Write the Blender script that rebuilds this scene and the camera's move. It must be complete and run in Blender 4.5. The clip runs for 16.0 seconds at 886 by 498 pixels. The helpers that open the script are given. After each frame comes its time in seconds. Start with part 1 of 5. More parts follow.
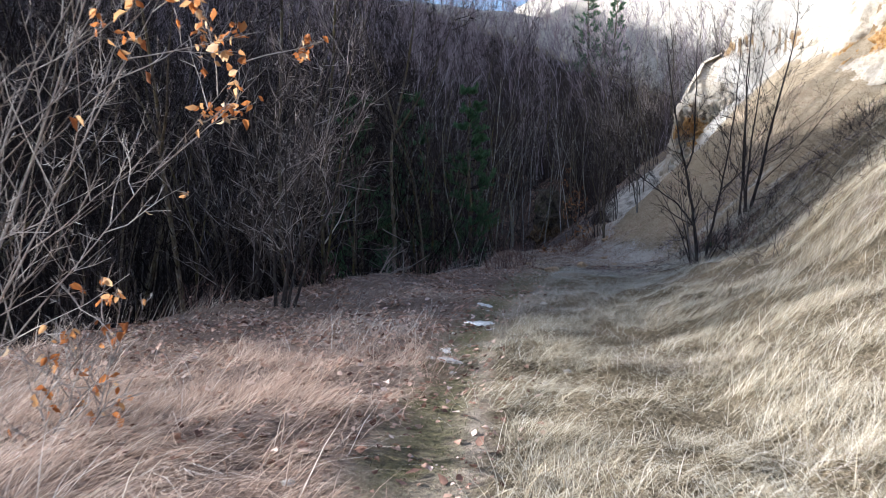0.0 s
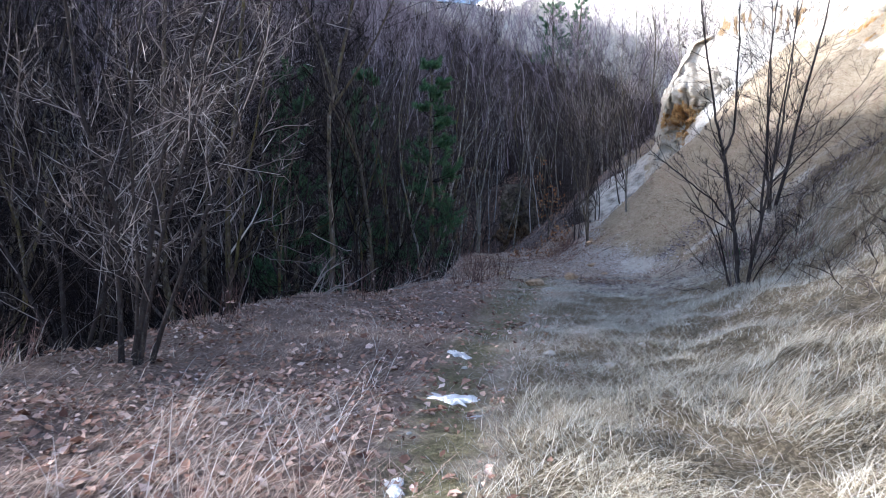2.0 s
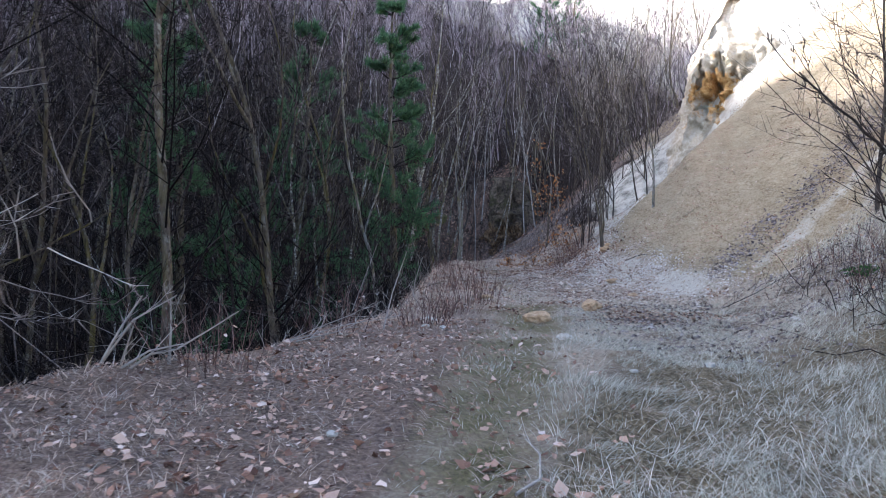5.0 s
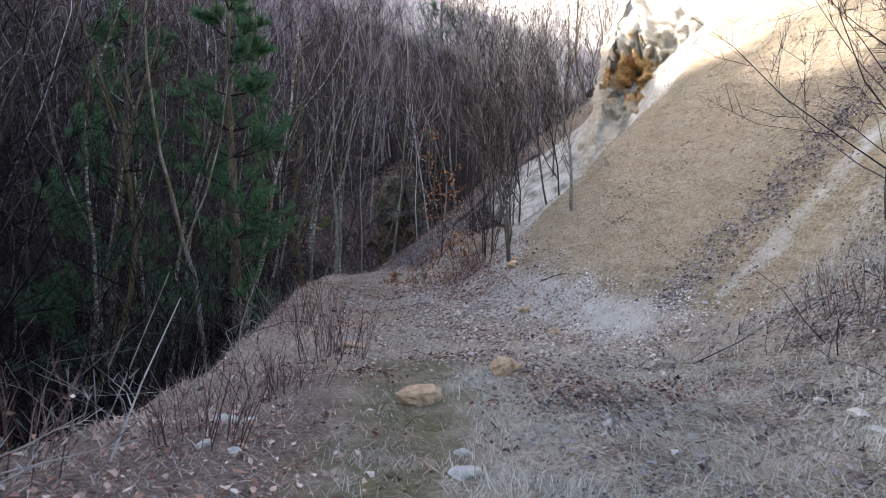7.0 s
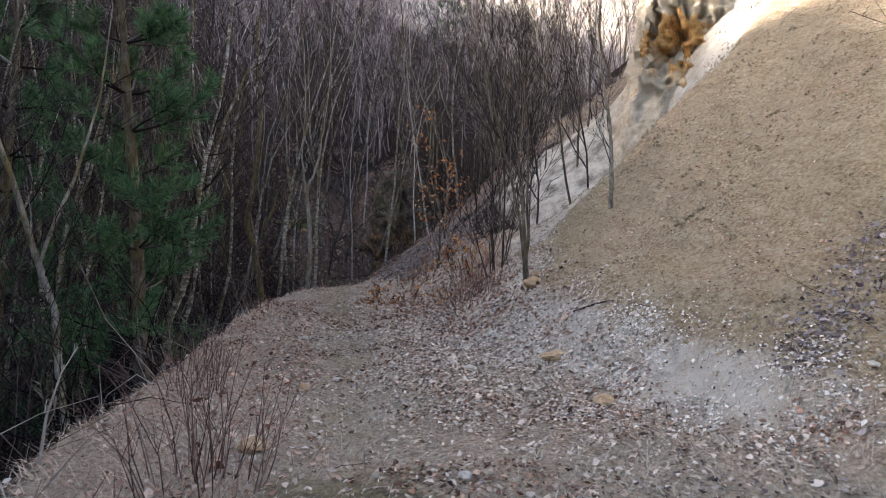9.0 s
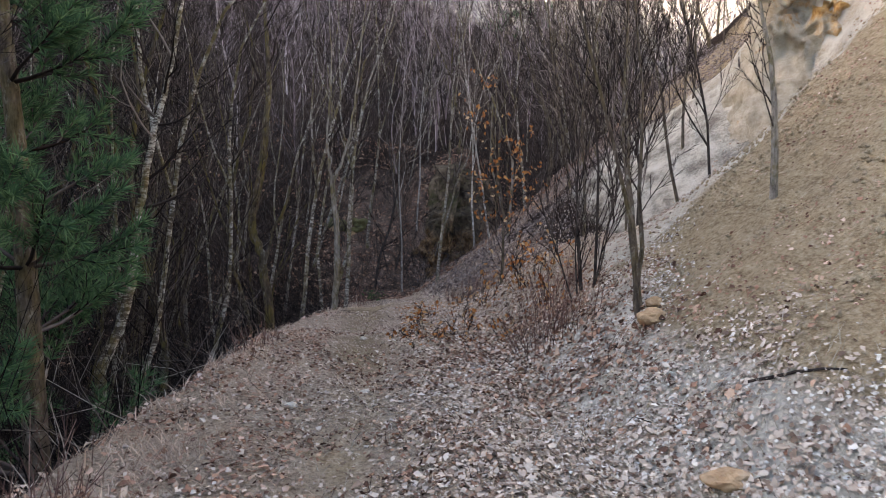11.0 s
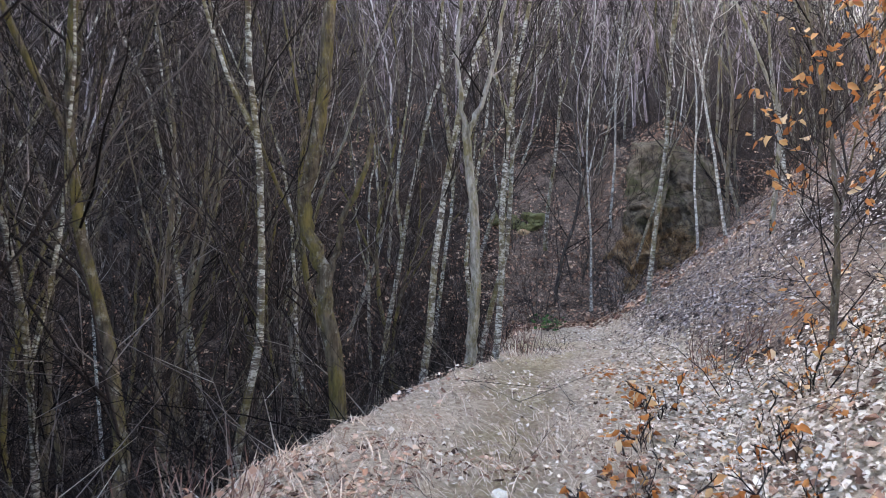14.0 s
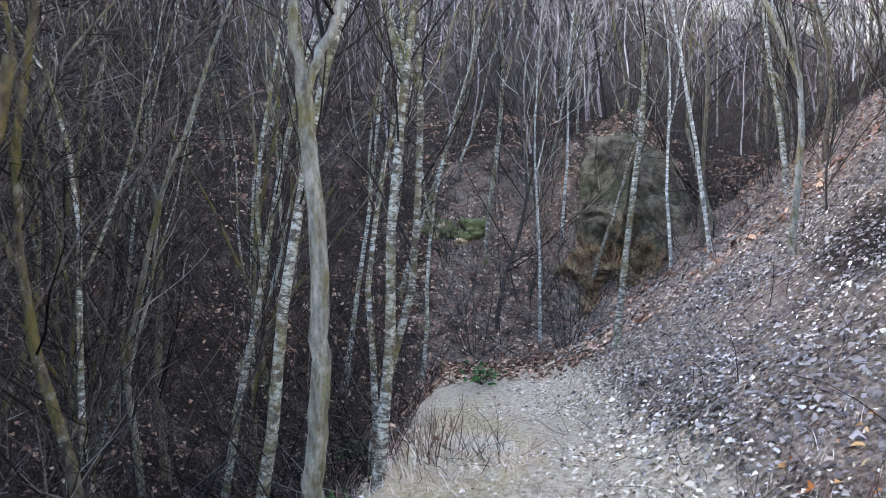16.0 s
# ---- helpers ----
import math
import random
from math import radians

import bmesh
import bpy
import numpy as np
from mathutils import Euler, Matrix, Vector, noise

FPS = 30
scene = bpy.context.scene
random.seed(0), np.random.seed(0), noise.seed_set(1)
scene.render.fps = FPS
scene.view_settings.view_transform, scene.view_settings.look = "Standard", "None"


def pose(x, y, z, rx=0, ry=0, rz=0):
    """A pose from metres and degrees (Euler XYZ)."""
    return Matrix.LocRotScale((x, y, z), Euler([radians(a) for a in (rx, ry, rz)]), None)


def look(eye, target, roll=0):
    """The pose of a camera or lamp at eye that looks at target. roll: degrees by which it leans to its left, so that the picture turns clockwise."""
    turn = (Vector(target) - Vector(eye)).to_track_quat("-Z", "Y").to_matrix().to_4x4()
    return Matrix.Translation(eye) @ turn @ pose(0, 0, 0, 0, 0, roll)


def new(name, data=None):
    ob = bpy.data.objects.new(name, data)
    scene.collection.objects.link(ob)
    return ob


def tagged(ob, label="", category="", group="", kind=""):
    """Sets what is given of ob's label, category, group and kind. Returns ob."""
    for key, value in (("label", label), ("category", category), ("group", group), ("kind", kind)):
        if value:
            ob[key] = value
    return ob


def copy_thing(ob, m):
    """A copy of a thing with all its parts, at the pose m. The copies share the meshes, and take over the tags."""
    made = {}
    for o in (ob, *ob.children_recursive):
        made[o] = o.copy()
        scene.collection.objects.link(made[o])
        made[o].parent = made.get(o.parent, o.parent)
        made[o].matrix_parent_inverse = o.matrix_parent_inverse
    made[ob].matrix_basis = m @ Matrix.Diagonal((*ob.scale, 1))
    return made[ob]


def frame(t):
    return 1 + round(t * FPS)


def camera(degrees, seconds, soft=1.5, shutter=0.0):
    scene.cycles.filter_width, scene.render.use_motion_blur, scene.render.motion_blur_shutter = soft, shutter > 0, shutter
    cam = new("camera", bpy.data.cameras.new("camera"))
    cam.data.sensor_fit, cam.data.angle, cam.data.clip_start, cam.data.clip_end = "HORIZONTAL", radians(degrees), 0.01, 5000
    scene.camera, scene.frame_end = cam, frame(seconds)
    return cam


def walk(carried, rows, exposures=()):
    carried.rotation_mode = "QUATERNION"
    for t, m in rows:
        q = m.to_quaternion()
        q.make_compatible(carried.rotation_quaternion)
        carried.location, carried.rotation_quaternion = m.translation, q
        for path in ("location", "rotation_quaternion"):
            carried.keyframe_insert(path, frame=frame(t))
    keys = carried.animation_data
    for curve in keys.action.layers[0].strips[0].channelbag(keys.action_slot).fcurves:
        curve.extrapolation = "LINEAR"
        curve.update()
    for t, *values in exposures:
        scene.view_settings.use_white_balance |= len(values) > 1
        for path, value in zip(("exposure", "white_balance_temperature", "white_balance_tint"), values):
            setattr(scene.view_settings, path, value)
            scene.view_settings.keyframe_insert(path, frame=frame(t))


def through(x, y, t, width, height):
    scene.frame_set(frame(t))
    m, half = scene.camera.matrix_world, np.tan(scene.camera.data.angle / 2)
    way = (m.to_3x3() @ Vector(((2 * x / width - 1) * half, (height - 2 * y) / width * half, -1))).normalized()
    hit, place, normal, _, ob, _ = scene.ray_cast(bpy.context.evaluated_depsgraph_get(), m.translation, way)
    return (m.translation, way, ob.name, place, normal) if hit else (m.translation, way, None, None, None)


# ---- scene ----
cam = camera(64.3, 16.0, soft=0.72, shutter=0.2)
METRES, EYE, TILT, LEAN, TURN = 28.0, 1.45, -1.0, 0.0, 0.0
ROWS = [
    (0.0, 0.0, 0.0, 0.0, 0.0, 0.0, -0.0),
    (0.5, -0.0006, 0.0399, 0.0037, -1.34, -0.15, -0.13),
    (1.0, -0.0011, 0.0709, 0.0076, -0.91, -0.24, -0.19),
    (1.5, 0.0, 0.1054, 0.0073, -3.7, -0.26, -0.23),
    (2.0, 0.0025, 0.1385, 0.0082, -3.35, -0.3, -0.31),
    (2.5, 0.0091, 0.1725, 0.008, -4.07, -0.27, -0.21),
    (3.0, 0.0135, 0.2062, 0.0109, -3.18, -0.32, -0.21),
    (5.5, 0.0414, 0.3635, 0.0169, -4.87, -0.42, -0.05),
    (6.0, 0.0493, 0.3971, 0.02, -8.22, -0.44, 0.05),
    (6.5, 0.0569, 0.4259, 0.0225, -9.28, -0.43, 0.07),
    (7.0, 0.0652, 0.4578, 0.0246, -12.29, -0.43, 0.22),
    (7.5, 0.0714, 0.4863, 0.027, -11.17, -0.44, 0.26),
    (8.0, 0.0816, 0.5154, 0.0273, -11.7, -0.41, 0.26),
    (10.5, 0.1164, 0.6646, 0.032, -9.53, -0.38, 0.57),
    (11.0, 0.1219, 0.6908, 0.0323, -6.44, -0.28, 0.58),
    (11.5, 0.129, 0.7235, 0.0326, -3.91, -0.31, 0.73),
    (12.0, 0.1318, 0.7529, 0.031, 2.43, -0.18, 0.8),
    (12.5, 0.1291, 0.7875, 0.0307, 4.93, -0.1, 0.94),
    (13.0, 0.1276, 0.8167, 0.0304, 12.0, 0.04, 0.83),
    (13.5, 0.1294, 0.8467, 0.031, 7.99, -0.02, 0.77),
    (14.0, 0.1297, 0.8766, 0.0333, 8.53, -0.01, 0.69),
    (14.5, 0.1325, 0.9047, 0.0338, 5.71, 0.02, 0.67),
    (15.0, 0.1331, 0.9334, 0.0372, 6.48, 0.07, 0.76),
    (15.5, 0.1344, 0.9565, 0.0399, 5.32, 0.05, 0.73),
    (16.0, 0.136, 0.9828, 0.0423, 4.49, 0.0, 0.76),
]

EXPOSURES = [(0.0, 1.48, 5450, 12), (1.5, 1.96, 5150, 13), (3.0, 2.5, 5350, 15), (5.5, 2.92, 5550, 12), (8.0, 2.72, 6150, 13), (11.0, 2.95, 6700, 14), (12.5, 3.45, 6600, 14), (14.0, 4.05, 6350, 10), (16.0, 4.3, 5900, 5)]
walk(cam, [(t, pose(0, 0, EYE, TILT, LEAN, TURN) @ pose(METRES * x, METRES * y, METRES * z, 90 + pitch, roll, yaw)) for t, x, y, z, yaw, pitch, roll in ROWS], EXPOSURES)

# ---- world and sun ----
SUN_AZ, SUN_EL = -75.0, 20.0      # degrees left of the way ahead, degrees up
world = bpy.data.worlds.new("world")
scene.world = world
world.use_nodes = True
wn = world.node_tree
sky = wn.nodes.new("ShaderNodeTexSky")
sky.sky_type = 'NISHITA'
sky.sun_disc = False
sky.sun_elevation = radians(SUN_EL)
sky.sun_rotation = radians(SUN_AZ)
sky.air_density, sky.dust_density = 1.0, 3.2
sky.ozone_density = 1.0
wn.links.new(sky.outputs[0], wn.nodes["Background"].inputs[0])
wn.nodes["Background"].inputs[1].default_value = 0.105
sun = bpy.data.lights.new("sun", 'SUN')
sun.energy, sun.angle, sun.color = 5.0, radians(0.6), (1.0, 0.94, 0.86)
sun_ob = new("sun", sun)
sd = Vector((math.sin(radians(SUN_AZ)) * math.cos(radians(SUN_EL)), math.cos(radians(SUN_AZ)) * math.cos(radians(SUN_EL)), math.sin(radians(SUN_EL))))
sun_ob.matrix_world = look(sd * 100, (0, 0, 0))


# ---- materials ----
class Mat:
    """A principled material with a short way to add nodes."""
    def __init__(self, name, rough=0.9, spec=0.2):
        self.m = bpy.data.materials.new(name)
        self.m.use_nodes = True
        self.t = self.m.node_tree
        self.b = self.t.nodes["Principled BSDF"]
        self.b.inputs["Roughness"].default_value = rough
        self.b.inputs["Specular IOR Level"].default_value = spec

    def put(self, node, key, v):
        if isinstance(v, bpy.types.NodeSocket):
            self.t.links.new(v, node.inputs[key])
        else:
            node.inputs[key].default_value = (*v, 1) if isinstance(v, tuple) and len(v) == 3 and node.inputs[key].type == 'RGBA' else v

    def node(self, kind, **ins):
        n = self.t.nodes.new(kind)
        for k, v in ins.items():
            self.put(n, k.replace("_", " "), v)
        return n

    def coords(self, which="Object", scale=(1, 1, 1)):
        n = self.t.nodes.new("ShaderNodeTexCoord")
        mp = self.t.nodes.new("ShaderNodeMapping")
        self.t.links.new(n.outputs[which], mp.inputs[0])
        mp.inputs["Scale"].default_value = scale
        return mp.outputs[0]

    def noise(self, scale, detail=4.0, rough=0.6, vec=None):
        n = self.node("ShaderNodeTexNoise", Scale=scale, Detail=detail, Roughness=rough)
        if vec is not None:
            self.put(n, "Vector", vec)
        return n.outputs["Fac"]

    def ramp(self, fac, stops):
        n = self.t.nodes.new("ShaderNodeValToRGB")
        self.put(n, "Fac", fac)
        el = n.color_ramp.elements
        while len(el) < len(stops):
            el.new(0.5)
        for e, (p, c) in zip(el, stops):
            e.position, e.color = p, (*c, 1) if isinstance(c, tuple) else (c, c, c, 1)
        return n.outputs["Color"]

    def mix(self, fac, a, b, blend='MIX'):
        n = self.t.nodes.new("ShaderNodeMix")
        n.data_type, n.blend_type = 'RGBA', blend
        for k, v in ((0, fac), (6, a), (7, b)):
            if isinstance(v, bpy.types.NodeSocket):
                self.t.links.new(v, n.inputs[k])
            else:
                n.inputs[k].default_value = v if k == 0 else (*v, 1)
        return n.outputs[2]

    def math(self, op, a, b=0.0):
        n = self.t.nodes.new("ShaderNodeMath")
        n.operation = op
        for k, v in ((0, a), (1, b)):
            if isinstance(v, bpy.types.NodeSocket):
                self.t.links.new(v, n.inputs[k])
            else:
                n.inputs[k].default_value = v
        return n.outputs[0]

    def attr(self, name):
        n = self.t.nodes.new("ShaderNodeAttribute")
        n.attribute_name = name
        return n.outputs["Fac"]

    def island(self):
        return self.t.nodes.new("ShaderNodeNewGeometry").outputs["Random Per Island"]

    def chance(self):
        return self.t.nodes.new("ShaderNodeObjectInfo").outputs["Random"]

    def colour(self, c):
        self.put(self.b, "Base Color", c)
        return self

    def bump(self, h, strength=0.5, dist=0.02):
        n = self.node("ShaderNodeBump", Height=h, Strength=strength, Distance=dist)
        self.t.links.new(n.outputs[0], self.b.inputs["Normal"])
        return self

    def thin(self, c, amount=0.4):
        """Light that shines through thin leaves and blades."""
        tr = self.node("ShaderNodeBsdfTranslucent")
        self.put(tr, "Color", c)
        mx = self.t.nodes.new("ShaderNodeMixShader")
        mx.inputs[0].default_value = amount
        self.t.links.new(self.b.outputs[0], mx.inputs[1])
        self.t.links.new(tr.outputs[0], mx.inputs[2])
        self.t.links.new(mx.outputs[0], self.t.nodes["Material Output"].inputs[0])
        return self


def ground_material():
    k = Mat("earth_and_sand", 0.95, 0.03)
    v = k.coords()
    big, mid, fine = k.noise(0.35, 5, 0.6, v), k.noise(2.2, 6, 0.65, v), k.noise(28, 5, 0.7, v)
    grit = k.noise(120, 3, 0.7, v)
    # soil is near black: the thicket's shade is put into this colour
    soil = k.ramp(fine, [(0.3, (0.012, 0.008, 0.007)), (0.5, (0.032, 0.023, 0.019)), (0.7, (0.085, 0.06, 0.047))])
    tread = k.ramp(fine, [(0.3, (0.18, 0.135, 0.1)), (0.5, (0.4, 0.32, 0.245)), (0.7, (0.61, 0.52, 0.415))])
    # straw ground is darkened: shadow gaps between blades are put into its colour
    straw = k.ramp(k.noise(40, 6, 0.75, k.coords(scale=(1, 0.4, 1))), [(0.3, (0.06, 0.046, 0.028)), (0.52, (0.18, 0.142, 0.09)), (0.72, (0.4, 0.33, 0.22))])
    rust = k.ramp(fine, [(0.3, (0.085, 0.06, 0.048)), (0.52, (0.235, 0.172, 0.137)), (0.72, (0.42, 0.33, 0.27))])
    moss = k.ramp(fine, [(0.3, (0.09, 0.075, 0.045)), (0.55, (0.2, 0.175, 0.095)), (0.75, (0.34, 0.3, 0.19))])
    sandc = k.ramp(k.math('ADD', k.math('MULTIPLY', fine, 0.55), k.math('MULTIPLY', k.noise(2.4, 9, 0.82, k.coords(scale=(2.2, 0.55, 2.2))), 0.45)), [(0.36, (0.16, 0.115, 0.07)), (0.44, (0.3, 0.23, 0.145)), (0.53, (0.42, 0.335, 0.22)), (0.66, (0.55, 0.47, 0.36))])
    clod = k.math('MULTIPLY', k.ramp(k.noise(13, 7, 0.75, k.coords(scale=(1.0, 0.8, 1))), [(0.52, 0.0), (0.64, 0.8)]), k.ramp(k.noise(1.1, 5, 0.7, v), [(0.38, 0.15), (0.62, 1.0)]))
    sandc = k.mix(clod, sandc, (0.17, 0.125, 0.075))
    sandc = k.mix(k.ramp(k.noise(19, 6, 0.7, k.coords(scale=(0.9, 0.9, 1.3))), [(0.58, 0.0), (0.68, 0.6)]), sandc, (0.6, 0.52, 0.41))
    pale = k.ramp(mid, [(0.3, (0.5, 0.45, 0.37)), (0.55, (0.6, 0.555, 0.475)), (0.75, (0.72, 0.69, 0.63))])
    ochre = k.ramp(fine, [(0.3, (0.09, 0.055, 0.028)), (0.5, (0.24, 0.155, 0.075)), (0.7, (0.4, 0.31, 0.2))])

    def edge(a, soft=0.25):
        m = k.math('ADD', k.attr(a), k.math('MULTIPLY', k.math('SUBTRACT', mid, 0.5), 0.7))
        m = k.math('ADD', m, k.math('MULTIPLY', k.math('SUBTRACT', fine, 0.5), 0.35))
        return k.ramp(m, [(0.5 - soft / 2, 0.0), (0.5 + soft / 2, 1.0)])
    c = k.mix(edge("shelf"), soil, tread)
    c = k.mix(edge("straw"), c, straw)
    c = k.mix(edge("rust"), c, rust)
    c = k.mix(edge("moss"), c, moss)
    c = k.mix(edge("sand"), c, sandc)
    c = k.mix(edge("pale"), c, pale)
    c = k.mix(edge("ochre", 0.12), c, ochre)
    c = k.mix(0.35, c, k.ramp(grit, [(0.3, 0.35), (0.6, 0.65), (0.8, 0.9)]), 'SOFT_LIGHT')
    k.colour(c)
    h = k.math('ADD', k.math('MULTIPLY', fine, 1.0), k.math('MULTIPLY', mid, 2.0))
    h = k.math('ADD', h, k.math('MULTIPLY', k.noise(8, 6, 0.7, k.coords(scale=(0.7, 1.4, 1))), 1.6))
    k.bump(k.math('ADD', h, k.math('MULTIPLY', grit, 0.4)), 0.9, 0.06)
    return k.m


def bark(name, dark, light, band=None, moss=0.0):
    k = Mat(name, 0.92, 0.05)
    v = k.coords()
    f = k.noise(30, 5, 0.7, k.coords(scale=(1, 1, 0.25)))
    c = k.ramp(f, [(0.34, dark), (0.66, light)])
    lichen = k.ramp(k.noise(11, 8, 0.8, k.coords(scale=(1, 1, 0.6))), [(0.54, 0.0), (0.62, 0.6)])
    c = k.mix(lichen, c, (0.42, 0.41, 0.36) if light[0] > 0.15 else (0.16, 0.15, 0.13))
    if band:
        bands = k.noise(15, 5, 0.85, k.coords(scale=(0.6, 0.6, 1.7)))
        c = k.mix(k.ramp(bands, [(0.48, 0.0), (0.56, 1.0)]), c, band)
    if moss:
        patch = k.ramp(k.noise(3.5, 7, 0.8, k.coords(scale=(1, 1, 0.5))), [(0.47, 0.0), (0.57, 1.0)])
        c = k.mix(k.math('MULTIPLY', patch, moss), c, k.ramp(f, [(0.3, (0.06, 0.05, 0.018)), (0.7, (0.2, 0.165, 0.06))]))
    c = k.mix(k.math('MULTIPLY', k.chance(), 0.3), c, dark)
    k.colour(c).bump(k.math('ADD', f, k.noise(90, 4, 0.7, v)), 0.9, 0.015)
    return k.m


def twig_material(name, stops):
    k = Mat(name, 0.9, 0.04)
    k.colour(k.mix(0.3, k.ramp(k.island(), stops), k.ramp(k.noise(20, 4, 0.7, k.coords()), [(0.35, 0.2), (0.65, 0.8)]), 'SOFT_LIGHT'))
    return k.m


def leaf_material(name, stops, through=0.35):
    k = Mat(name, 0.75, 0.1)
    c = k.ramp(k.island(), stops)
    c = k.mix(0.25, c, k.ramp(k.noise(60, 4, 0.7, k.coords()), [(0.35, 0.2), (0.7, 0.8)]), 'SOFT_LIGHT')
    k.colour(c)
    return k.thin(c, through).m


def stone_material(name, stops, scale=9):
    k = Mat(name, 0.9, 0.2)
    v = k.coords()
    f = k.noise(scale, 8, 0.65, v)
    k.colour(k.mix(0.3, k.ramp(f, stops), k.ramp(k.noise(scale * 9, 4, 0.7, v), [(0.3, 0.2), (0.7, 0.8)]), 'SOFT_LIGHT'))
    k.bump(f, 0.9, 0.05)
    return k.m


GROUND = ground_material()
BARK = bark("brown_bark", (0.04, 0.03, 0.024), (0.18, 0.15, 0.122), moss=0.5)
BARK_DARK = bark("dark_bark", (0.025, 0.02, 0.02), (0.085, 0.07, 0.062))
BARK_MOSS = bark("mossy_bark", (0.03, 0.024, 0.018), (0.16, 0.13, 0.1), moss=1.0)
BARK_GREY = bark("grey_bark", (0.1, 0.088, 0.075), (0.38, 0.35, 0.31), moss=0.85)
BIRCH_WHITE = bark("white_birch_bark", (0.09, 0.08, 0.072), (0.3, 0.28, 0.255), band=(0.7, 0.68, 0.64))
BIRCH = bark("birch_bark", (0.06, 0.05, 0.043), (0.14, 0.118, 0.1), band=(0.52, 0.5, 0.455), moss=0.75)
TWIG = twig_material("twig_bark", [(0.0, (0.01, 0.0075, 0.007)), (0.55, (0.034, 0.026, 0.024)), (0.88, (0.11, 0.09, 0.083)), (1.0, (0.24, 0.205, 0.19))])
# lighter copy of TWIG; on the rim's bushes the paleness stands in for sunlight
TWIG_MID = twig_material("light_twig_bark", [(0.0, (0.025, 0.019, 0.017)), (0.5, (0.12, 0.097, 0.086)), (0.82, (0.32, 0.27, 0.245)), (1.0, (0.56, 0.51, 0.46))])
# darker copy of TWIG: the gully's shade is put into its colour
TWIG_DARK_SHADED = twig_material("dark_twig_bark", [(0.0, (0.004, 0.003, 0.003)), (0.7, (0.014, 0.0105, 0.0105)), (0.93, (0.055, 0.044, 0.042)), (1.0, (0.22, 0.185, 0.175))])
# one wood's twigs twice: near copy has shade, far copy haze in its colour
SHADED_WOOD_TWIGS = twig_material("alder_twigs", [(0.0, (0.014, 0.01, 0.01)), (0.6, (0.048, 0.037, 0.038)), (0.9, (0.13, 0.105, 0.108)), (1.0, (0.32, 0.28, 0.27))])
HAZY_WOOD_TWIGS = twig_material("birch_twigs", [(0.0, (0.1, 0.075, 0.082)), (0.5, (0.26, 0.205, 0.225)), (0.86, (0.42, 0.36, 0.37)), (1.0, (0.58, 0.52, 0.51))])
TWIG_PALE = twig_material("pale_twig_bark", [(0.0, (0.14, 0.115, 0.1)), (0.5, (0.3, 0.26, 0.23)), (1.0, (0.52, 0.48, 0.43))])
GRASS = leaf_material("dry_grass", [(0.0, (0.15, 0.11, 0.065)), (0.3, (0.42, 0.34, 0.22)), (0.7, (0.69, 0.61, 0.445)), (1.0, (0.84, 0.78, 0.64))], 0.3)
GRASS_RUST = leaf_material("rusty_grass", [(0.0, (0.2, 0.125, 0.09)), (0.5, (0.5, 0.36, 0.265)), (1.0, (0.76, 0.61, 0.48))], 0.3)
GRASS_GREY = leaf_material("grey_green_grass", [(0.0, (0.17, 0.16, 0.115)), (0.5, (0.39, 0.365, 0.29)), (1.0, (0.66, 0.62, 0.53))], 0.3)
GRASS_STRAW = leaf_material("straw_grass", [(0.0, (0.24, 0.185, 0.145)), (0.5, (0.6, 0.5, 0.415)), (1.0, (0.84, 0.77, 0.67))], 0.3)
GRASS_PINK = leaf_material("pinkish_straw", [(0.0, (0.15, 0.1, 0.078)), (0.5, (0.4, 0.305, 0.24)), (0.85, (0.58, 0.475, 0.39)), (1.0, (0.74, 0.65, 0.56))], 0.3)
LITTER = leaf_material("leaf_litter", [(0.0, (0.1, 0.062, 0.046)), (0.22, (0.32, 0.235, 0.18)), (0.45, (0.5, 0.41, 0.335)), (0.85, (0.64, 0.55, 0.465)), (1.0, (0.74, 0.66, 0.575))], 0.15)
LITTER_WHITE = leaf_material("bleached_leaf_litter", [(0.0, (0.1, 0.08, 0.067)), (0.2, (0.31, 0.26, 0.22)), (0.45, (0.62, 0.57, 0.51)), (1.0, (0.86, 0.83, 0.78))], 0.15)
LITTER_GREY = leaf_material("grey_leaf_litter", [(0.0, (0.05, 0.038, 0.036)), (0.5, (0.17, 0.136, 0.13)), (0.85, (0.31, 0.265, 0.255)), (1.0, (0.46, 0.41, 0.39))], 0.12)
LITTER_SLOPE = leaf_material("slope_leaf_litter", [(0.0, (0.05, 0.028, 0.02)), (0.5, (0.22, 0.122, 0.085)), (0.85, (0.44, 0.275, 0.19)), (1.0, (0.58, 0.42, 0.31))], 0.12)
LITTER_RED = leaf_material("brown_leaf_litter", [(0.0, (0.1, 0.05, 0.035)), (0.5, (0.4, 0.235, 0.165)), (0.86, (0.6, 0.42, 0.32)), (1.0, (0.75, 0.61, 0.52))], 0.15)
ORANGE = leaf_material("beech_leaf", [(0.0, (0.26, 0.095, 0.035)), (0.45, (0.47, 0.185, 0.055)), (0.8, (0.58, 0.35, 0.16)), (1.0, (0.64, 0.49, 0.32))], 0.45)
NEEDLE = leaf_material("pine_needle", [(0.0, (0.035, 0.075, 0.04)), (0.6, (0.085, 0.165, 0.08)), (1.0, (0.16, 0.26, 0.12))], 0.3)
MOSS = leaf_material("moss", [(0.0, (0.06, 0.058, 0.026)), (0.6, (0.145, 0.138, 0.06)), (1.0, (0.26, 0.24, 0.14))], 0.2)
GREEN = leaf_material("evergreen_leaf", [(0.0, (0.03, 0.07, 0.025)), (0.6, (0.06, 0.13, 0.04)), (1.0, (0.12, 0.2, 0.06))], 0.25)
